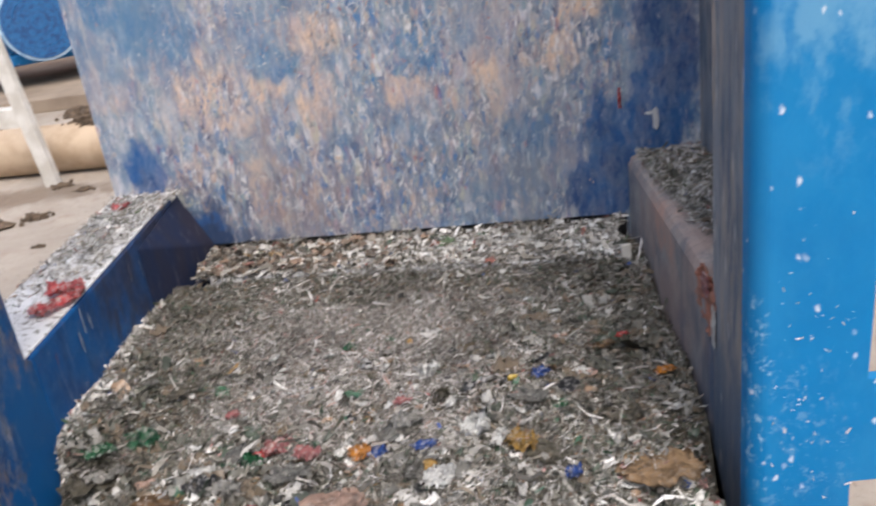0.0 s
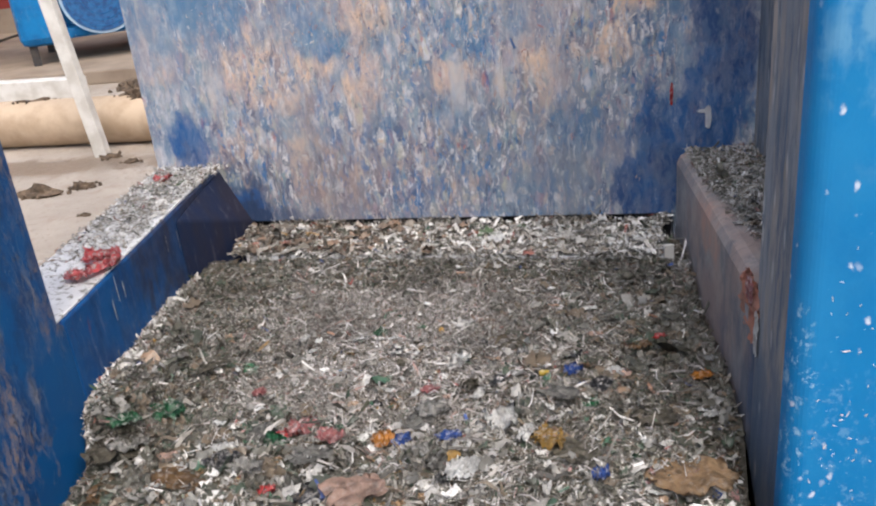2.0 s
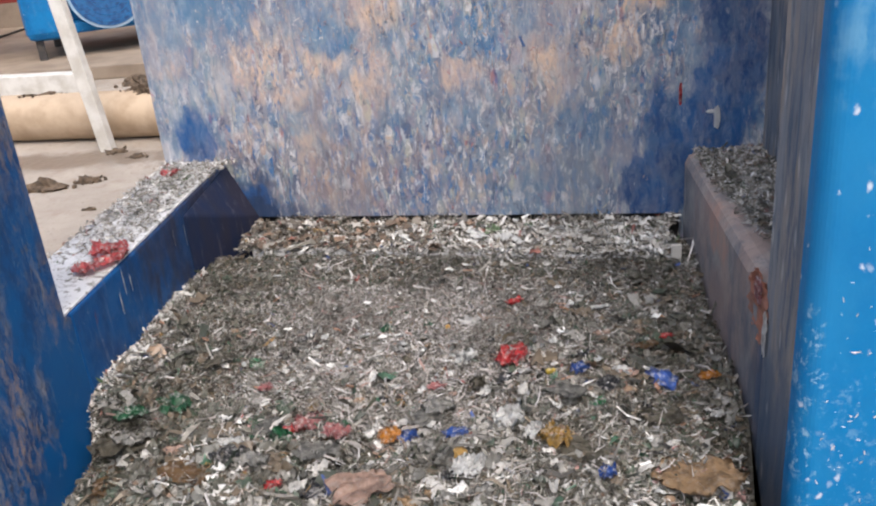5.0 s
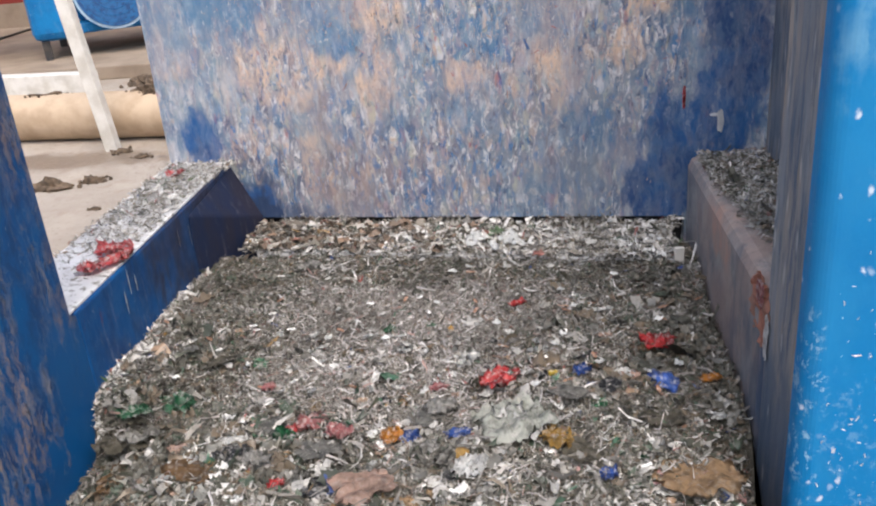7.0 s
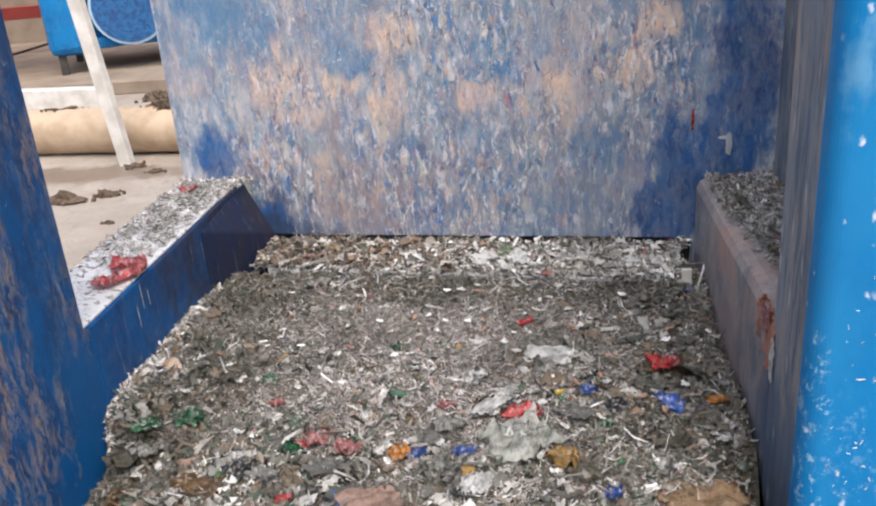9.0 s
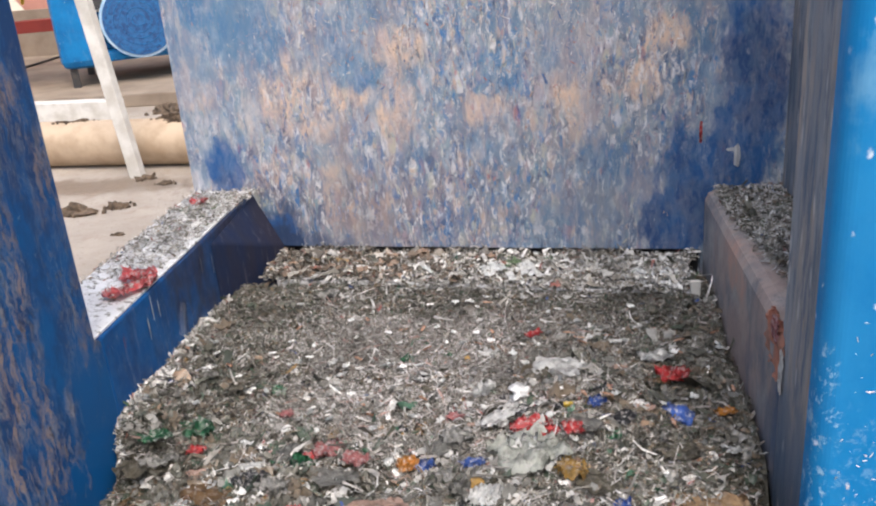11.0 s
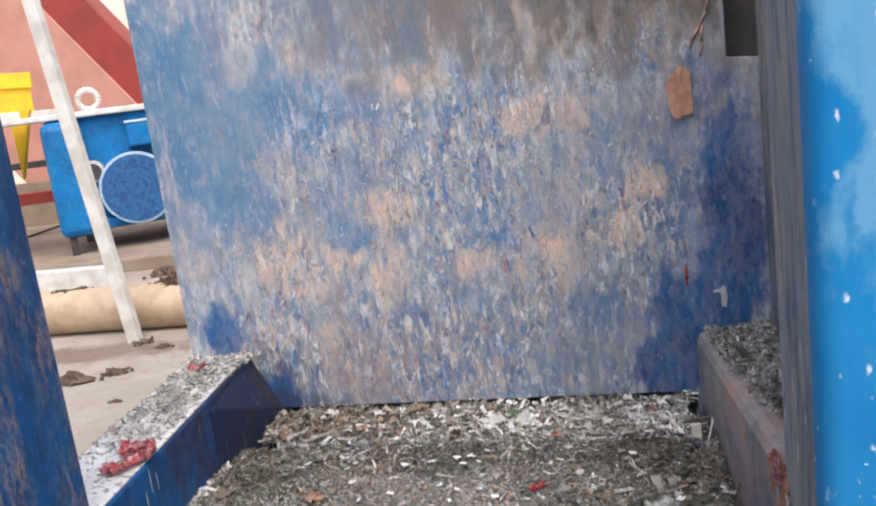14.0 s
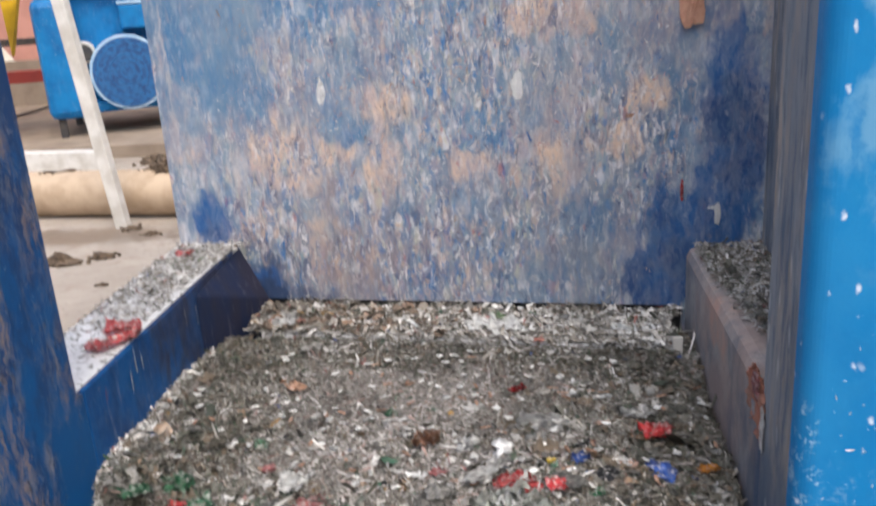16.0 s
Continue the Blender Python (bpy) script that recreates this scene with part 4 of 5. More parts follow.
def stuck(name, material, x, z, sizes, label, seeded, face=wall_y, wild=0.3):
    r = np.random.default_rng(seeded)
    v, f = [], []
    for a, b, s in zip(x, z, sizes):
        w, h, d = s * r.uniform(0.25, 0.7), s * r.uniform(0.8, 2.6), r.uniform(0.001, 0.004)
        y, a0 = face(a) - 0.0015, r.normal(0, wild)
        ca, sa = math.cos(a0), math.sin(a0)
        i = len(v)
        for px, pz, py in ((-w / 2, 0, 0), (w / 2, r.normal(0, 0.15) * h, 0), (w * r.uniform(0.1, 0.5), h, d), (-w * r.uniform(0.1, 0.5), h * r.uniform(0.8, 1.1), 0.6 * d)):
            v.append((a + px * ca - pz * sa, y - py, b + px * sa + pz * ca))
        f.append((i, i + 1, i + 2, i + 3))
    me = bpy.data.meshes.new("mesh")
    me.from_pydata(v, [], f)
    me.materials.append(material)
    ob = new(name, me)
    ob.parent = hopper
    return tagged(ob, label, kind="stuff")


PULP = [
    (0.0, (0.55, 0.40, 0.31)), (0.2, (0.42, 0.34, 0.32)), (0.36, (0.33, 0.36, 0.42)), (0.55, (0.20, 0.27, 0.42)), (0.68, (0.60, 0.58, 0.56)),
    (0.80, (0.48, 0.30, 0.26)), (0.90, (0.10, 0.20, 0.44)), (0.97, (0.75, 0.75, 0.74)),
]
m_pulp = scraps("stuck_pulp", PULP, 0.7)
stuck("stuck_fleck", m_pulp, x[keep], z[keep], rng.lognormal(math.log(0.0028), 0.5, keep.sum()), "dried flecks stuck to the plate", 21)


n = 4200
x, z = rng.normal(-0.20, 0.38, n), rng.normal(1.14, 0.17, n)
keep = (x < 0.36) & (x > -0.92) & (z < 1.40) & (z > 0.8)
m_fleck = scraps("coloured_flecks", [
    (0.0, (0.70, 0.66, 0.64)), (0.2, (0.62, 0.44, 0.36)), (0.38, (0.10, 0.20, 0.42)), (0.48, (0.50, 0.32, 0.34)), (0.66, (0.34, 0.42, 0.50)),
    (0.8, (0.80, 0.78, 0.77)), (0.95, (0.24, 0.24, 0.30)), (0.98, (0.50, 0.16, 0.15))], 0.6)
stuck("stuck_fleck", m_fleck, x[keep], z[keep], rng.lognormal(math.log(0.0031), 0.42, keep.sum()), "mixed flecks stuck at all angles", 27, wild=0.6)
# flecks on the flange
n = 170
x, z = rng.beta(0.9, 1.6, n) * 0.33 + 0.392, rng.beta(2, 2.5, n) * 0.62 + 0.33
keep = (x > 0.414) & ((x < 0.54) | (z > 0.97))
stuck("stuck_fleck", m_film["white"], x[keep], z[keep], rng.lognormal(math.log(0.0026), 0.5, keep.sum()), "white flecks on the bright flange", 23, lambda a: 1.186, 0.8)


# ---- single scraps that can be told apart ----
def wad(size, seeded, squash=0.55):
    """A crumpled ball of film."""
    bm = bmesh.new()
    bmesh.ops.create_icosphere(bm, subdivisions=3, radius=1)
    off = Vector((seeded * 3.7, seeded * 1.9, seeded * 0.7))
    for v in bm.verts:
        k = 0.62 + 0.75 * noise.noise(v.co * 1.4 + off) + 0.7 * abs(noise.noise(v.co * 2.7 + off)) + 0.35 * noise.noise(v.co * 6 + off)
        v.co = Vector((v.co.x * k * size[0] / 2, v.co.y * k * size[1] / 2, v.co.z * k * squash * min(size) / 2))
    return bm


def sheet(size, seeded, folds=0.17, ragged=0.16, loose=0.36):
    """A torn, creased piece of film, two sides and a thin edge."""
    bm = bmesh.new()
    n = 16
    off = Vector((seeded * 2.3, seeded * 5.1, 0))
    g = []
    for j in range(n):
        row = []
        for i in range(n):
            a, b = i / (n - 1) * 2 - 1, j / (n - 1) * 2 - 1
            q = Vector((a, b, 0))
            k = 1 + loose * noise.noise(q * 1.3 + off) + ragged * noise.noise(q * 4 + off)
            z = folds * min(size) * (abs(noise.noise(q * 1.5 + off)) * 1.3 + 0.9 * abs(noise.noise(q * 3.5 + off)) + 0.35 * noise.noise(q * 8 + off))
            row.append(bm.verts.new((a * size[0] / 2 * k * math.sqrt(1 - 0.35 * b * b), b * size[1] / 2 * k * math.sqrt(1 - 0.35 * a * a), z)))
        g.append(row)
    for j in range(n - 1):
        for i in range(n - 1):
            bm.faces.new((g[j][i], g[j][i + 1], g[j + 1][i + 1], g[j + 1][i]))
    bmesh.ops.solidify(bm, geom=list(bm.faces), thickness=0.0012)
    return bm


def scrap(kind, colour, size, seeded, label, place, turn=0):
    bm = wad(size, seeded) if kind == "wad" else sheet(size, seeded, 0.24 if colour == "clear" else 0.16 if kind == "rag" else 0.32, 0.10 if kind == "rag" else 0.24)
    ob = part("plastic_scrap", bm, m_film[colour], None, label, True)
    tagged(ob, category="plastic scrap", group="loose scraps")
    ob.matrix_world = pose(*place, 0, 0, turn)
    return ob


def heap_at(x, y, lift=0.014):
    return (x, y, float(pile_z(np.array(x), np.array(y))) + lift)


def smear(colour, x, y, z, w, h, seeded, label, turn=0):
    """A clot that sticks flat to an upright plate."""
    ob = part("stuck_clot", sheet((w, h), seeded, 0.10, 0.06, 0.18), m_film[colour], hopper, label)
    ob.matrix_world = pose(x, y, z, 90, 0, turn)


smear("salmon", 0.390, wall_y(0.39) - 0.008, 1.31, 0.062, 0.125, 61, "pinkish orange clot stuck to the plate", -6)
smear("bright", 0.454, wall_y(0.454) - 0.006, 0.782, 0.030, 0.010, 65, "white splash", -6)
smear("bright", 0.466, wall_y(0.466) - 0.006, 0.765, 0.016, 0.058, 63, "white splash", -6)
smear("red", 0.375, wall_y(0.375) - 0.006, 0.83, 0.008, 0.06, 64, "thin red smear", -6)
smear("terracotta", 0.380, 1.46, 0.625, 0.13, 0.13, 67, "orange clot on the ledge corner", 90)
smear("pink", 0.378, 1.45, 0.662, 0.05, 0.05, 69, "reddish clot on the ledge corner", 90)
smear("white", 0.380, 1.40, 0.60, 0.025, 0.09, 68, "white run below the clot", 90)
for i, (y, z, h) in enumerate(((1.66, 0.635, 0.06), (1.63, 0.60, 0.05), (1.69, 0.62, 0.04), (1.95, 0.62, 0.05), (2.02, 0.60, 0.06))):
    smear("white" if i < 3 else "grey", XL + 0.003, y, z, 0.004 if i < 3 else 0.003, h, 110 + i, "dried drip", 90)

STRAND = [(0.490, 1.62), (0.479, 1.559), (0.463, 1.501), (0.448, 1.467), (0.426, 1.437), (0.421, 1.418)]


def strand(points):
    """A brown run of pulp that has dried in a thin crooked strand."""
    for (x0, z0), (x1, z1) in zip(points, points[1:]):
        part("dried_strand", tube((x0, wall_y(x0) - 0.003, z0), (x1, wall_y(x1) - 0.003, z1), 0.0035, 8), m_film["blush"], hopper, "pale brown dried strand", True)


strand(STRAND)
strand([(0.453, 1.470), (0.450, 1.430), (0.446, 1.395)])

RESTING = [
    ("sheet", "pink", (0.065, 0.050), "crumpled pink film", -0.458, 1.391, 20),
    ("sheet", "red", (0.045, 0.03), "torn red film", -0.485, 1.389, 40),
    ("sheet", "pink", (0.055, 0.04), "torn pink film with pale edge", -0.397, 1.343, -30),
    ("sheet", "orange", (0.040, 0.048), "crumpled orange wrapper", -0.298, 1.343, 10),
    ("sheet", "blue", (0.038, 0.035), "torn blue film", -0.261, 1.34, 70),
    ("sheet", "blue", (0.045, 0.025), "dark blue film strip", -0.167, 1.303, 15),
    ("sheet", "green", (0.065, 0.085), "crumpled dark green film", -0.764, 1.464, 60),
    ("sheet", "green", (0.060, 0.040), "dark green film strip", -0.815, 1.391, 20),
    ("wad", "yellow", (0.022, 0.020), "small yellow scrap", 0.008, 1.507, 0),
    ("sheet", "blue", (0.045, 0.035), "blue and white film scrap", 0.065, 1.538, 35),
    ("sheet", "orange", (0.045, 0.028), "orange film scrap", 0.325, 1.558, 12),
    ("rag", "paper", (0.150, 0.100), "folded brown paper", 0.241, 1.227, -8),
    ("rag", "blush", (0.105, 0.080), "beige paper scrap", -0.317, 1.166, 25),
    ("sheet", "white", (0.060, 0.045), "white film scrap", -0.143, 1.207, 55),
    ("sheet", "gold", (0.060, 0.055), "gold wrapper scrap", 0.011, 1.303, -20),
    ("sheet", "white", (0.055, 0.025), "white film strip", -0.03, 1.32, 75),
    ("sheet", "blue", (0.030, 0.035), "blue film scrap", 0.091, 1.205, 0),
    ("sheet", "white", (0.055, 0.040), "white film scrap", -0.673, 1.258, 60),
    ("sheet", "white", (0.050, 0.030), "white film scrap", -0.603, 1.336, 10),
    ("sheet", "white", (0.045, 0.028), "white film scrap", 0.154, 1.542, -40),
    ("sheet", "white", (0.040, 0.022), "white film scrap", -0.121, 1.476, 80),
    ("sheet", "grey", (0.070, 0.050), "grey translucent film", -0.21, 1.422, 10),
    ("sheet", "grey", (0.075, 0.060), "grey translucent film", -0.801, 1.366, 40),
    ("sheet", "grey", (0.060, 0.045), "grey translucent film", -0.533, 1.256, -25),
    ("rag", "olive", (0.13, 0.09), "dull olive film rag", -0.822, 1.361, 20),
    ("rag", "rustic", (0.11, 0.06), "brown wrapper rag", -0.646, 1.23, -15),
    ("rag", "smoke", (0.06, 0.06), "smoky clear film rag", -0.231, 1.398, 30),
    ("rag", "smoke", (0.08, 0.05), "smoky clear film rag", -0.43, 1.303, 0),
    ("rag", "olive", (0.07, 0.05), "dull olive film rag", -0.721, 1.631, 40),
    ("sheet", "white", (0.06, 0.06), "crumpled white film", -0.074, 1.357, 15),
    ("rag", "black", (0.06, 0.05), "dark film rag", -0.583, 1.274, 50),
    ("rag", "rustic", (0.07, 0.05), "brown wrapper rag", -0.837, 1.288, 10),
    ("rag", "white", (0.06, 0.03), "white film scrap", 0.197, 1.206, 5),
    ("rag", "white", (0.055, 0.035), "white film scrap", -0.129, 1.208, 70),
    ("sheet", "red", (0.03, 0.03), "small red scrap", -0.477, 1.193, 0),
    ("rag", "smoke", (0.07, 0.045), "smoky clear film rag", 0.037, 1.42, -25),
    ("rag", "olive", (0.08, 0.06), "dull olive film rag", 0.21, 1.396, 15),
    ("rag", "black", (0.05, 0.04), "dark film rag", 0.115, 1.48, 60),
    ("rag", "rustic", (0.05, 0.03), "brown wrapper rag", 0.213, 1.648, 20),
    ("rag", "olive", (0.09, 0.06), "dull olive film rag", 0.057, 1.259, -40),
    ("rag", "smoke", (0.07, 0.06), "smoky clear film rag", -0.544, 1.385, 80),
    ("sheet", "pink", (0.03, 0.03), "faded pink scrap", -0.589, 1.535, 0),
    ("rag", "blush", (0.05, 0.04), "blush film scrap", 0.02, 1.304, 30),
    ("sheet", "red", (0.035, 0.022), "small red scrap", 0.258, 1.688, 20),
    ("sheet", "pink", (0.040, 0.026), "faded red scrap", -0.219, 1.492, 0),
    ("sheet", "white", (0.032, 0.018), "white scrap", 0.322, 1.457, 30),
    ("sheet", "white", (0.030, 0.020), "white scrap", -0.54, 1.758, 75),
    ("sheet", "white", (0.034, 0.018), "white scrap", 0.122, 1.808, 15),
]
for i, (kind, colour, size, label, x, y, turn) in enumerate(RESTING):
    scrap(kind, colour, size, i + 1, label + " lying on the heap", heap_at(x, y), turn)
for i, (x, y, a, b, turn) in enumerate(((-0.955, 1.715, 0.085, 0.07, 10), (-0.930, 1.665, 0.075, 0.05, 60), (-0.965, 1.620, 0.06, 0.05, -20), (-0.918, 1.690, 0.05, 0.03, 90), (-1.03, 2.274, 0.055, 0.05, 0))):
    scrap("sheet", "coral", (a, b), 40 + i, "crumpled red film lying on the low wall", (x, y, ZL + 0.008), turn)


# crumpled rags near the front of the heap, one by one
RAGS = ("grey", "white", "smoke", "white", "black", "olive", "white", "green", "blush", "grey", "smoke", "paper", "grey", "olive", "white", "black", "smoke", "rustic", "white", "grey", "black", "olive", "white", "smoke")
rag_mesh = [mesh_of(sheet((0.030, float(rng.uniform(0.012, 0.028))), 140 + i, 0.26), m_film[c], True) for i, c in enumerate(RAGS)]
for i in range(280):
    x, y = float(rng.uniform(XL + 0.03, 0.31)), 1.04 + 0.72 * float(rng.uniform(0, 1)) ** 1.3
    ob = new("film_rag", rag_mesh[i % len(rag_mesh)])
    ob.parent = heap
    k = float(rng.lognormal(-0.15, 0.38))
    ob.matrix_world = pose(*heap_at(x, y, 0.008), float(rng.normal(0, 16)), float(rng.normal(0, 16)), float(rng.uniform(0, 360))) @ Matrix.Diagonal((k, k, k, 1))


# ---- beyond the hopper ----
def round_pipe():
    t = thing("pipe", "thick tan pipe lying on the dusty floor", "pipe")
    part("pipe_wall", tube((-6.2, 5.78, 0.155), (-1.4, 5.28, 0.155), 0.155, 40), m_pipe, t, smooth=True)
    for x in (-4.6, -2.2):
        y = 5.28 + (-1.4 - x) * 0.104
        part("pipe_band", tube((x - 0.03, y + 0.003, 0.158), (x + 0.03, y - 0.003, 0.158), 0.158, 40), m_white, t, "pale band")


round_pipe()
brace = thing("brace_post", "leaning chalk-white square steel post on the floor", "post")
part("tube", bar((-2.680, 5.10, 0.0), (-2.955, 5.10, 2.75), 0.070, 0.080), m_white, brace)
tagged(part("beam", bar((-7.0, 7.35, 0.085), (-3.72, 7.02, 0.085), 0.16, 0.17), m_white), "whitish timber beam lying on the floor", "beam")
tagged(part("plinth", box(-9, -2.0, 7.55, 12, 0, 0.12, 0.01), m_plinth), "low dusty brown concrete plinth", kind="structure")


def clod(x, y, a, b, h, seeded, label, z=0.008):
    bm = wad((a, b), seeded, 1.0)
    for v in bm.verts:
        v.co.z = max(v.co.z * 2.2 * h / min(a, b) - 0.012, -0.02)
    r = random.Random(seeded)
    for _ in range(14):
        d, q = r.uniform(0.3, 1.0), r.uniform(0, 6.283)
        bit = bmesh.ops.create_icosphere(bm, subdivisions=1, radius=r.uniform(0.06, 0.16) * b, matrix=Matrix.Translation((d * a * 0.62 * math.cos(q), d * b * 0.8 * math.sin(q), 0.0)))
        for v in bit["verts"]:
            v.co += Vector((r.uniform(-1, 1), r.uniform(-1, 1), r.uniform(-0.4, 0.4))) * 0.05 * b
    ob = tagged(part("dirt_clod", bm, m_dirt, None, ""), label, "dirt clod", "dirt on the floor")
    ob.location = (x, y, z)


clod(-2.70, 4.36, 0.30, 0.12, 0.06, 51, "crumbly dark dirt on the floor")
clod(-2.50, 4.45, 0.16, 0.09, 0.04, 52, "crumbly dark dirt on the floor")
clod(-2.264, 3.971, 0.07, 0.04, 0.02, 53, "small dark crumb on the floor")
clod(-3.33, 7.20, 0.42, 0.26, 0.09, 54, "brown clod beside the plinth")
clod(-2.52, 5.40, 0.24, 0.10, 0.05, 57, "pale crumbs lying on the pipe", 0.305)
clod(-3.25, 5.47, 0.30, 0.08, 0.03, 58, "brown crumbs lying on the pipe", 0.308)
clod(-2.44, 5.36, 0.20, 0.10, 0.05, 59, "brown crust on the pipe", 0.300)
clod(-3.00, 6.35, 0.34, 0.16, 0.05, 60, "brown dirt behind the pipe")
clod(-2.62, 5.05, 0.16, 0.10, 0.03, 62, "dark dirt at the foot of the post")
clod(-2.40, 4.90, 0.12, 0.07, 0.02, 56, "dirt by the post")


def drive():
    """Gearbox with a large electric motor, seen from its fan end."""
    g = thing("drive_unit", "blue gearbox with an electric motor on short feet", "motor")
    toward = Vector((0.43, -0.90, 0)).normalized()
    side = Vector((0.90, 0.43, 0)).normalized()
    c = Vector((-3.985, 8.25, 0.78))

    def at(a, b, z):
        v = c + side * a + toward * b
        return (v.x, v.y, z)

    def slab(a0, a1, b0, b1, z0, z1, bev=0.02):
        bm = box(a0, a1, b0, b1, z0, z1, bev)
        m = Matrix(((side.x, toward.x, 0, c.x), (side.y, toward.y, 0, c.y), (0, 0, 1, 0), (0, 0, 0, 1)))
        bmesh.ops.transform(bm, matrix=m, verts=bm.verts)
        return bm

    part("gear_case", slab(-0.78, 0.75, -1.1, -0.35, 0.40, 1.48, 0.05), m_machine, g)
    part("bearing_plate", slab(-0.80, -0.42, -0.36, -0.10, 0.30, 1.46, 0.08), m_machine, g)
    part("base_frame", slab(-0.70, 0.95, -1.2, -0.12, 0.34, 0.44, 0.02), m_machine, g, "dark blue base")
    part("terminal_box", slab(0.00, 0.36, -0.40, -0.05, 1.13, 1.36, 0.02), m_machine, g)
    part("terminal_lid", slab(-0.01, 0.37, -0.41, -0.04, 1.362, 1.39, 0.01), m_rim, g, "pale lid of the terminal box")
    part("shaft_seat", tube(at(-0.385, -0.36, 0.93), at(-0.385, -0.08, 0.93), 0.105, 32), m_white, g, "pale shaft collar")
    part("shaft_hole", tube(at(-0.385, -0.08, 0.93), at(-0.385, -0.06, 0.93), 0.085, 32), m_dark, g, "dark shaft hole")
    motor = part("motor_body", tube(at(0, -0.9, 0.72), at(0, -0.06, 0.72), 0.335, 48), m_rim, g, smooth=False)
    part("cover_rim", tube(at(0, -0.06, 0.72), at(0, 0.0, 0.72), 0.362, 48), m_rim, motor, "worn pale rim")
    part("fan_cover", tube(at(0, 0.0, 0.72), at(0, 0.012, 0.72), 0.336, 48), m_grille, motor, "round perforated fan cover")
    for k in range(5):
        r = 0.06 + 0.058 * k
        bm = bmesh.new()
        up = Vector((0, 0, 1))
        mid = Vector(at(0, 0.014, 0.72))
        for q in range(28):
            a, b = 2 * math.pi * q / 28, 2 * math.pi * (q + 1) / 28
            tube(mid + side * r * math.cos(a) + up * r * math.sin(a), mid + side * r * math.cos(b) + up * r * math.sin(b), 0.0025, 6, bm)
        part("guard_ring", bm, m_machine, motor, "", True)
    for k in range(9):
        a = math.pi * (0.08 + 0.105 * k)
        v = c + side * 0.335 * math.cos(a)
        part("cooling_fin", slab(0.335 * math.cos(a) - 0.006, 0.335 * math.cos(a) + 0.006, -0.85, -0.15, 0.72 + 0.335 * math.sin(a) - 0.01, 0.72 + 0.335 * math.sin(a) + 0.035, 0), m_machine, motor)
    for a, b in ((-0.70, -0.2), (-0.42, -0.2), (0.6, -0.2), (-0.6, -1.1), (0.6, -1.1)):
        part("foot", slab(a - 0.035, a + 0.035, b - 0.035, b + 0.035, 0.12, 0.32, 0.004), m_dark, g, "dark levelling foot")
    # lifting eye
    bm = bmesh.new()
    ring = Vector(at(-0.31, -0.5, 1.65))
    for q in range(20):
        a, b = 2 * math.pi * q / 20, 2 * math.pi * (q + 1) / 20
        tube(ring + side * 0.10 * math.cos(a) + Vector((0, 0, 0.10 * math.sin(a))), ring + side * 0.10 * math.cos(b) + Vector((0, 0, 0.10 * math.sin(b))), 0.03, 8, bm)
    part("lifting_eye", bm, m_white, g, "white lifting eye", True)
    part("cover_sheet", slab(-2.2, 0.80, -1.15, -0.25, 1.48, 1.54, 0.015), m_white, g, "white cover sheet on top")


drive()
conveyor = thing("conveyor", "oxide red inclined conveyor behind the drive unit", "conveyor")
part("trough", bar((-7.3, 11.3, 4.9), (-4.1, 11.6, 0.45), 0.55, 0.52, 0.02), m_red, conveyor)
part("side_guard", bar((-8.55, 11.0, 4.6), (-5.30, 11.2, 0.12), 0.08, 1.9, 0.01), m_salmon, conveyor, "faded salmon side guard")
part("leg", box(-4.6, -4.5, 11.5, 11.6, 0.10, 0.9), m_red, conveyor)
part("leg", box(-6.6, -6.5, 11.3, 11.4, 0.10, 3.7), m_red, conveyor)
stand = thing("yellow_stand", "yellow steel stand with tapered legs", "stand")
part("rail", bar((-6.9, 8.3, 2.05), (-5.32, 9.04, 1.95), 0.12, 0.16), m_yellow, stand)
part("panel", bar((-6.9, 8.3, 1.82), (-5.35, 9.03, 1.76), 0.04, 0.30), m_yellow, stand)
part("leg", bar((-6.05, 8.70, 0.12), (-6.05, 8.70, 1.75), 0.10, 0.10), m_yellow, stand)
part("bracket", prism([(-5.60, 1.64), (-5.35, 1.64), (-5.59, 0.90)], 8.92, 8.98, "y", 0.004), m_yellow, stand, "tapered yellow bracket")
part("leg", tube((-6.70, 8.38, 0.12), (-6.70, 8.38, 1.80), 0.03, 8, r2=0.10), m_yellow, stand)
part("crossbar", bar((-7.2, 8.1, 1.66), (-5.03, 9.17, 1.56), 0.06, 0.09), m_white, stand, "white crossbar")
low_frame = thing("red_frame", "red oxide steel frame on the floor behind the stand", "steel frame")
part("rail", bar((-8.0, 9.4, 0.60), (-4.8, 10.2, 0.60), 0.16, 0.14), m_red, low_frame)
part("rail", bar((-8.0, 9.5, 1.0), (-4.8, 10.3, 1.0), 0.05, 0.08), m_dark, low_frame, "dark rail")
part("leg", box(-5.2, -5.1, 10.02, 10.12, 0.12, 0.53), m_red, low_frame)
part("apron", box(-8.0, -4.7, 10.98, 11.02, 0.12, 0.72), m_plinth, low_frame, "dusty brown apron plate")
part("leg", box(-7.6, -7.5, 9.42, 9.52, 0.12, 1.0), m_red, low_frame)

tagged(part("cable", tube((-6.26, 8.90, 0.135), (-6.32, 10.95, 0.135), 0.014, 10), m_dark, None, "", True), "thin dark cable lying on the plinth", "cable")

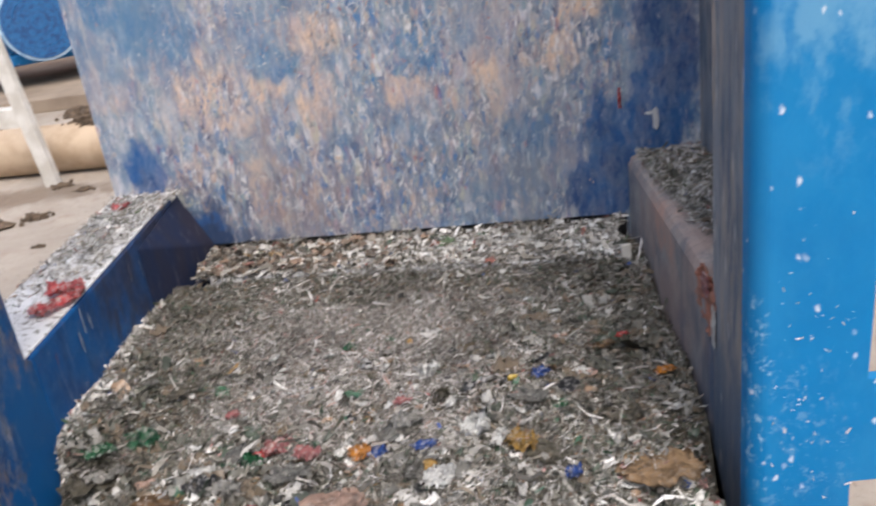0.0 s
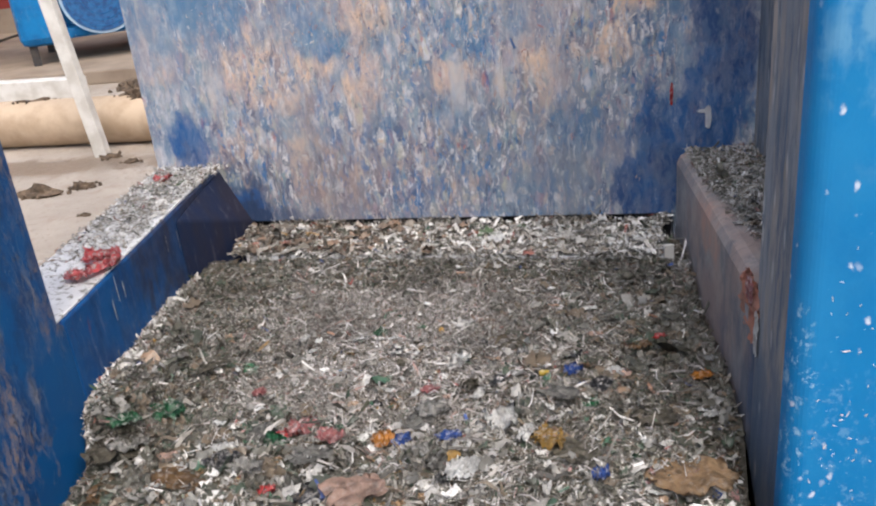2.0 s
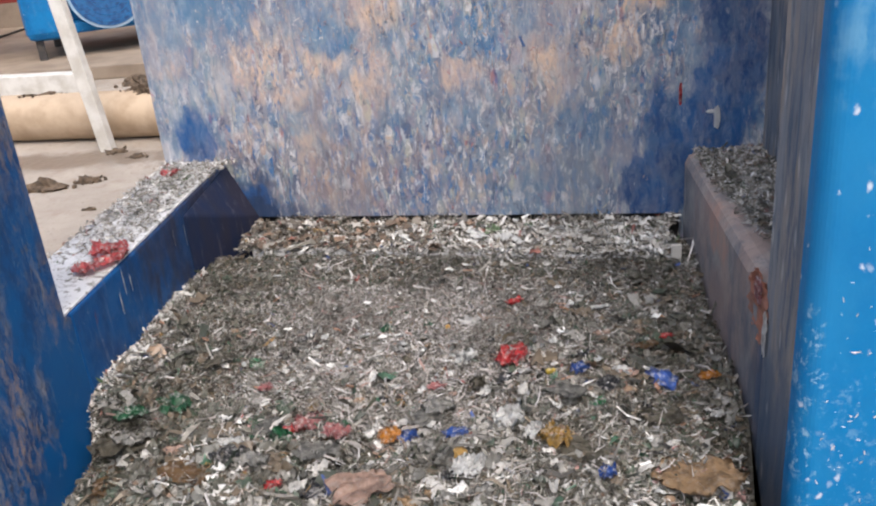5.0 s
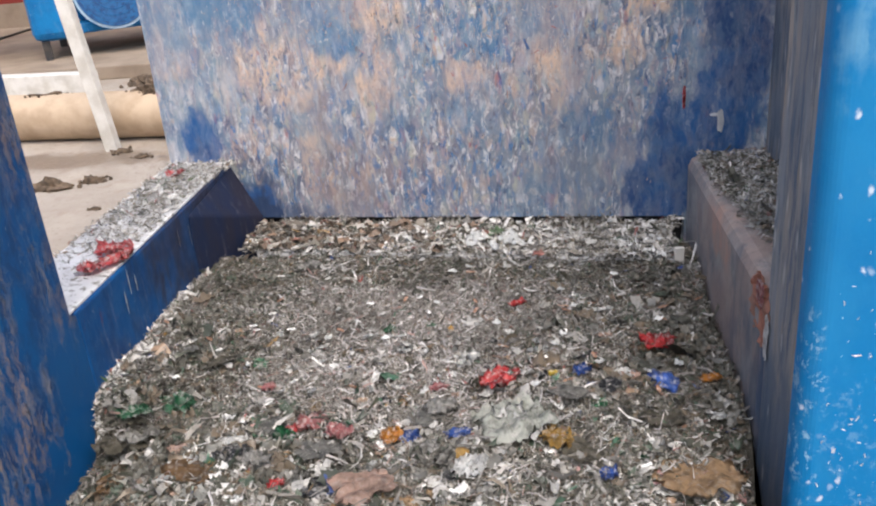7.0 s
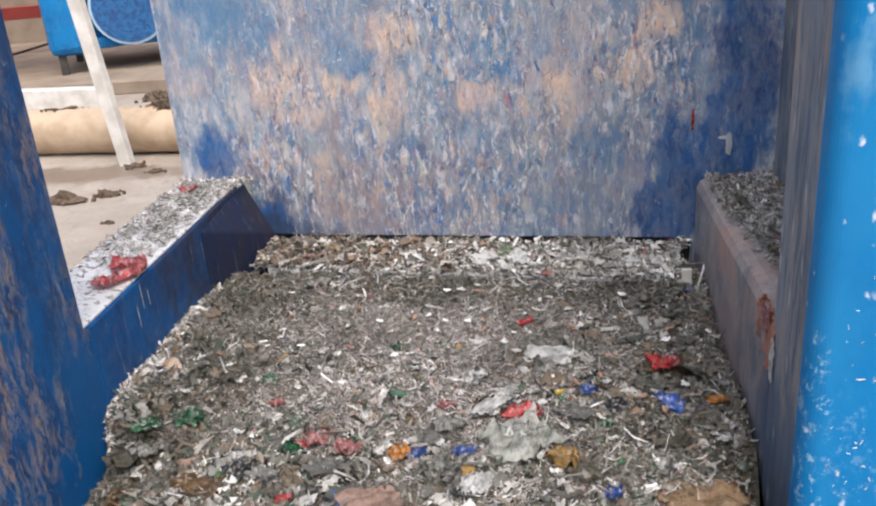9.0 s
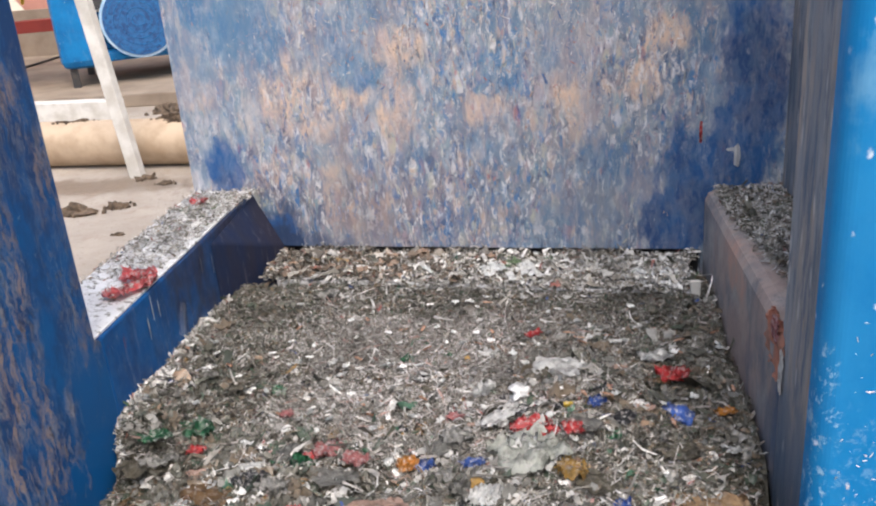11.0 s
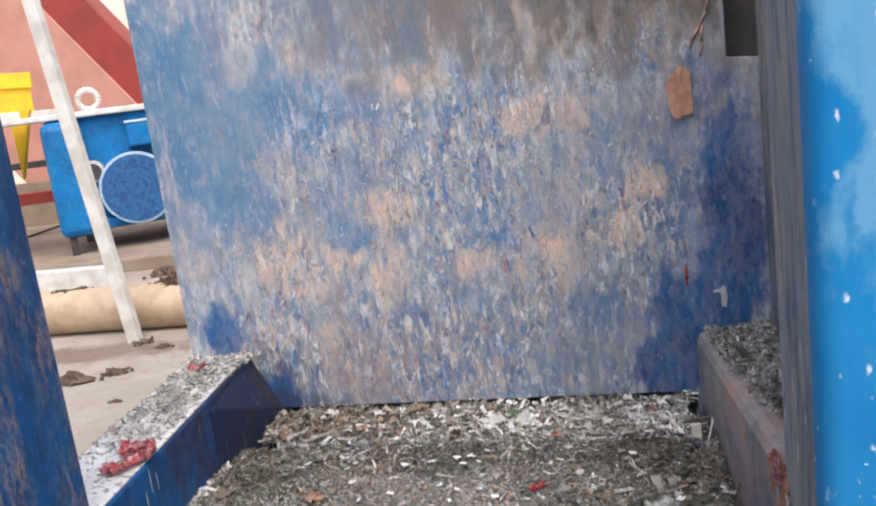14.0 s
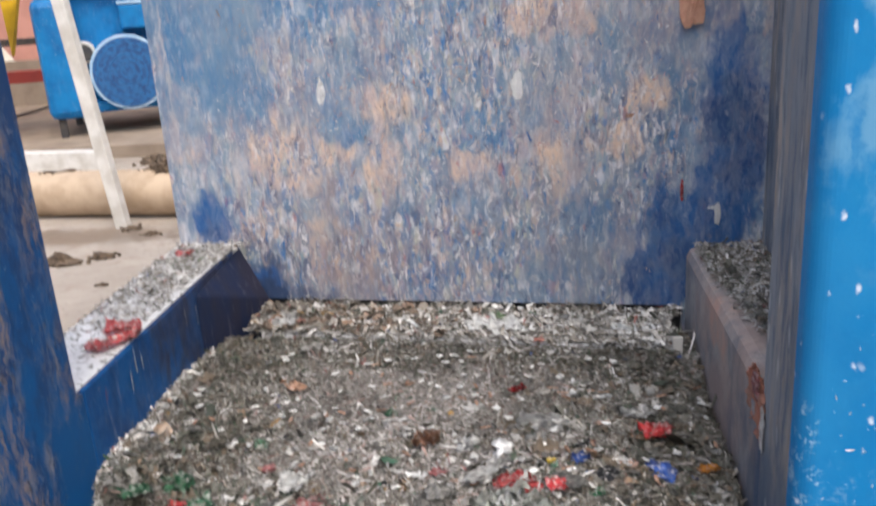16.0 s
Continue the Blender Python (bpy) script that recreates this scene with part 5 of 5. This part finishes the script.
# ---- what moves: scraps that drop onto the heap ----
# kind, colour, size, label, x, y of rest, moment of landing, turn
LANDING = [
    ("wad", "blue", (0.058, 0.076), "crumpled blue wrapper", 0.225, 1.521, 2.75, 10),
    ("sheet", "red", (0.040, 0.026), "small red film scrap", -0.067, 1.875, 3.3, 25),
    ("sheet", "red", (0.060, 0.085), "bright red film strip", -0.060, 1.597, 3.92, -15),
    ("sheet", "red", (0.062, 0.062), "torn red film", 0.232, 1.665, 5.3, 5),
    ("rag", "clear", (0.135, 0.125), "large crumpled clear film", -0.073, 1.349, 5.7, 30),
    ("sheet", "grey", (0.060, 0.045), "grey film scrap", -0.621, 2.061, 6.2, 20),
    ("rag", "white", (0.160, 0.042), "folded white film", -0.112, 1.510, 7.93, 55),
    ("rag", "white", (0.115, 0.085), "folded white film sheet", -0.012, 1.695, 7.96, -8),
    ("sheet", "red", (0.050, 0.030), "small red scrap", -0.034, 1.413, 10.7, 0),
    ("sheet", "red", (0.036, 0.040), "torn red film", 0.017, 1.402, 10.4, 15),
    ("sheet", "red", (0.040, 0.030), "red scrap", -0.736, 1.392, 10.2, 0),
    ("wad", "white", (0.050, 0.060), "crumpled white film", -0.09, 1.565, 10.6, 0),
    ("sheet", "white", (0.060, 0.070), "pale film scrap", -0.524, 1.48, 11.62, 0),
    ("sheet", "green", (0.070, 0.055), "green and white film scrap", -0.701, 1.403, 11.66, 30),
    ("sheet", "beige", (0.060, 0.055), "beige film scrap", -0.26, 1.623, 12.62, 10),
    ("sheet", "beige", (0.040, 0.060), "beige film scrap", -0.621, 1.882, 12.58, 70),
    ("sheet", "white", (0.070, 0.045), "white film scrap", 0.205, 1.727, 9.9, 20),
]
moving = []
for i, (kind, colour, size, label, x, y, t, turn) in enumerate(LANDING):
    moving.append((scrap(kind, colour, size, 70 + i, label + " that drops onto the heap", heap_at(x, y), turn), heap_at(x, y), t, turn))
slider = moving[2][0]
# larger pale strips that drop past the back plate: x and y of rest, moment of landing, size
STRIPS = [
    (-0.094, 1.98, 1.961, 0.030, 0.050), (0.273, 1.97, 1.957, 0.025, 0.045), (-0.167, 1.99, 2.104, 0.030, 0.050), (-0.058, 1.95, 2.094, 0.015, 0.040),
    (-0.370, 1.98, 2.171, 0.012, 0.080), (-0.188, 1.96, 6.595, 0.025, 0.060), (-0.087, 1.98, 6.576, 0.035, 0.080), (-0.128, 1.93, 6.571, 0.015, 0.050),
    (-0.203, 1.98, 8.139, 0.020, 0.030), (0.210, 1.98, 8.152, 0.015, 0.040), (-0.081, 1.97, 12.092, 0.020, 0.050), (0.189, 1.98, 13.604, 0.015, 0.040),
    (-0.735, 1.96, 15.573, 0.050, 0.080), (-0.144, 1.98, 15.657, 0.040, 0.085), (-0.047, 1.98, 16.061, 0.020, 0.060), (-0.566, 1.98, 16.029, 0.015, 0.050),
]
for i, (x, y, t, w, h) in enumerate(STRIPS):
    place = (x, y + 0.17 - 0.12 * x, 0.497)
    moving.append((scrap("rag", "bright", (1.35 * w, 1.3 * h), 160 + i, "white film strip that drops past the back plate", place, 8 * (i % 5)), place, t, 8 * (i % 5)))
SMALL = [sheet((0.020, 0.010), 90, 0.3), sheet((0.014, 0.009), 91, 0.3), sheet((0.026, 0.008), 92, 0.2), sheet((0.018, 0.016), 93, 0.35)]
small_mesh = [mesh_of(b, m_film[c]) for b, c in zip(SMALL, ("bright", "white", "beige", "bright"))]
for i in range(190):
    x = float(np.clip(rng.normal(-0.25, 0.36), XL + 0.03, XR - 0.03))
    y = float(rng.uniform(1.45, 2.05))
    ob = tagged(new("falling_flake", small_mesh[i % 4]), "small pale flake of film that drops from the feed", "plastic flake", "falling flakes")
    rest = heap_at(x, y, 0.016)
    moving.append((ob, rest, 0.15 + 16.2 * (i + float(rng.uniform(0, 1))) / 190, float(rng.uniform(0, 360))))


def motions():
    r = random.Random(5)
    for ob, rest, t, turn in moving:
        spin = r.choice((-1, 1)) * r.uniform(50, 80)
        y0 = wall_y(rest[0]) - r.uniform(0.03, 0.14)
        tray = pose(max(-0.6, min(0.42, rest[0])), r.uniform(2.50, 3.40), TOP + 0.048, 0, 0, turn)
        fall = math.sqrt(2 * (TOP + 0.05 - rest[2]) / 9.81) * 1.12
        rows = []
        if t - fall - 0.5 > 0:
            rows = [(0.0, tray), (t - fall - 0.4, tray), (t - fall - 0.1, pose(rest[0], 2.42, TOP + 0.05, 0, 0, turn))]
        for k in range(7):
            s = k / 6
            when = t - fall * (1 - s)
            if when < 0 or when >= 16.0:
                continue
            q = pose(rest[0], y0 + (rest[1] - y0) * s * s * s, TOP + 0.05 + (rest[2] - TOP - 0.05) * s * s, (72 if k < 6 else 30) + 0.2 * spin, 0, turn * 0.3 + spin * (6 - k) * 0.25)
            if not rows and when > 0:
                rows.append((0.0, q))
            rows.append((when, q))
        end = pose(*rest, 0, 0, turn)
        if t < 15.9:
            rows.append((t + 0.034, end))
        rows.append((16.0, end if t < 15.9 else rows[-1][1]))
        if ob == slider:  # the long red strip slips down the heap a little later
            low = [pose(*heap_at(x, y), 0, 0, turn - a) for x, y, a in ((-0.096, 1.507, 40), (-0.060, 1.444, 60))]
            rows[-1:] = [(4.5, end), (6.2, low[0]), (7.9, low[0]), (8.6, low[1]), (16.0, low[1])]
        walk(ob, rows)


motions()
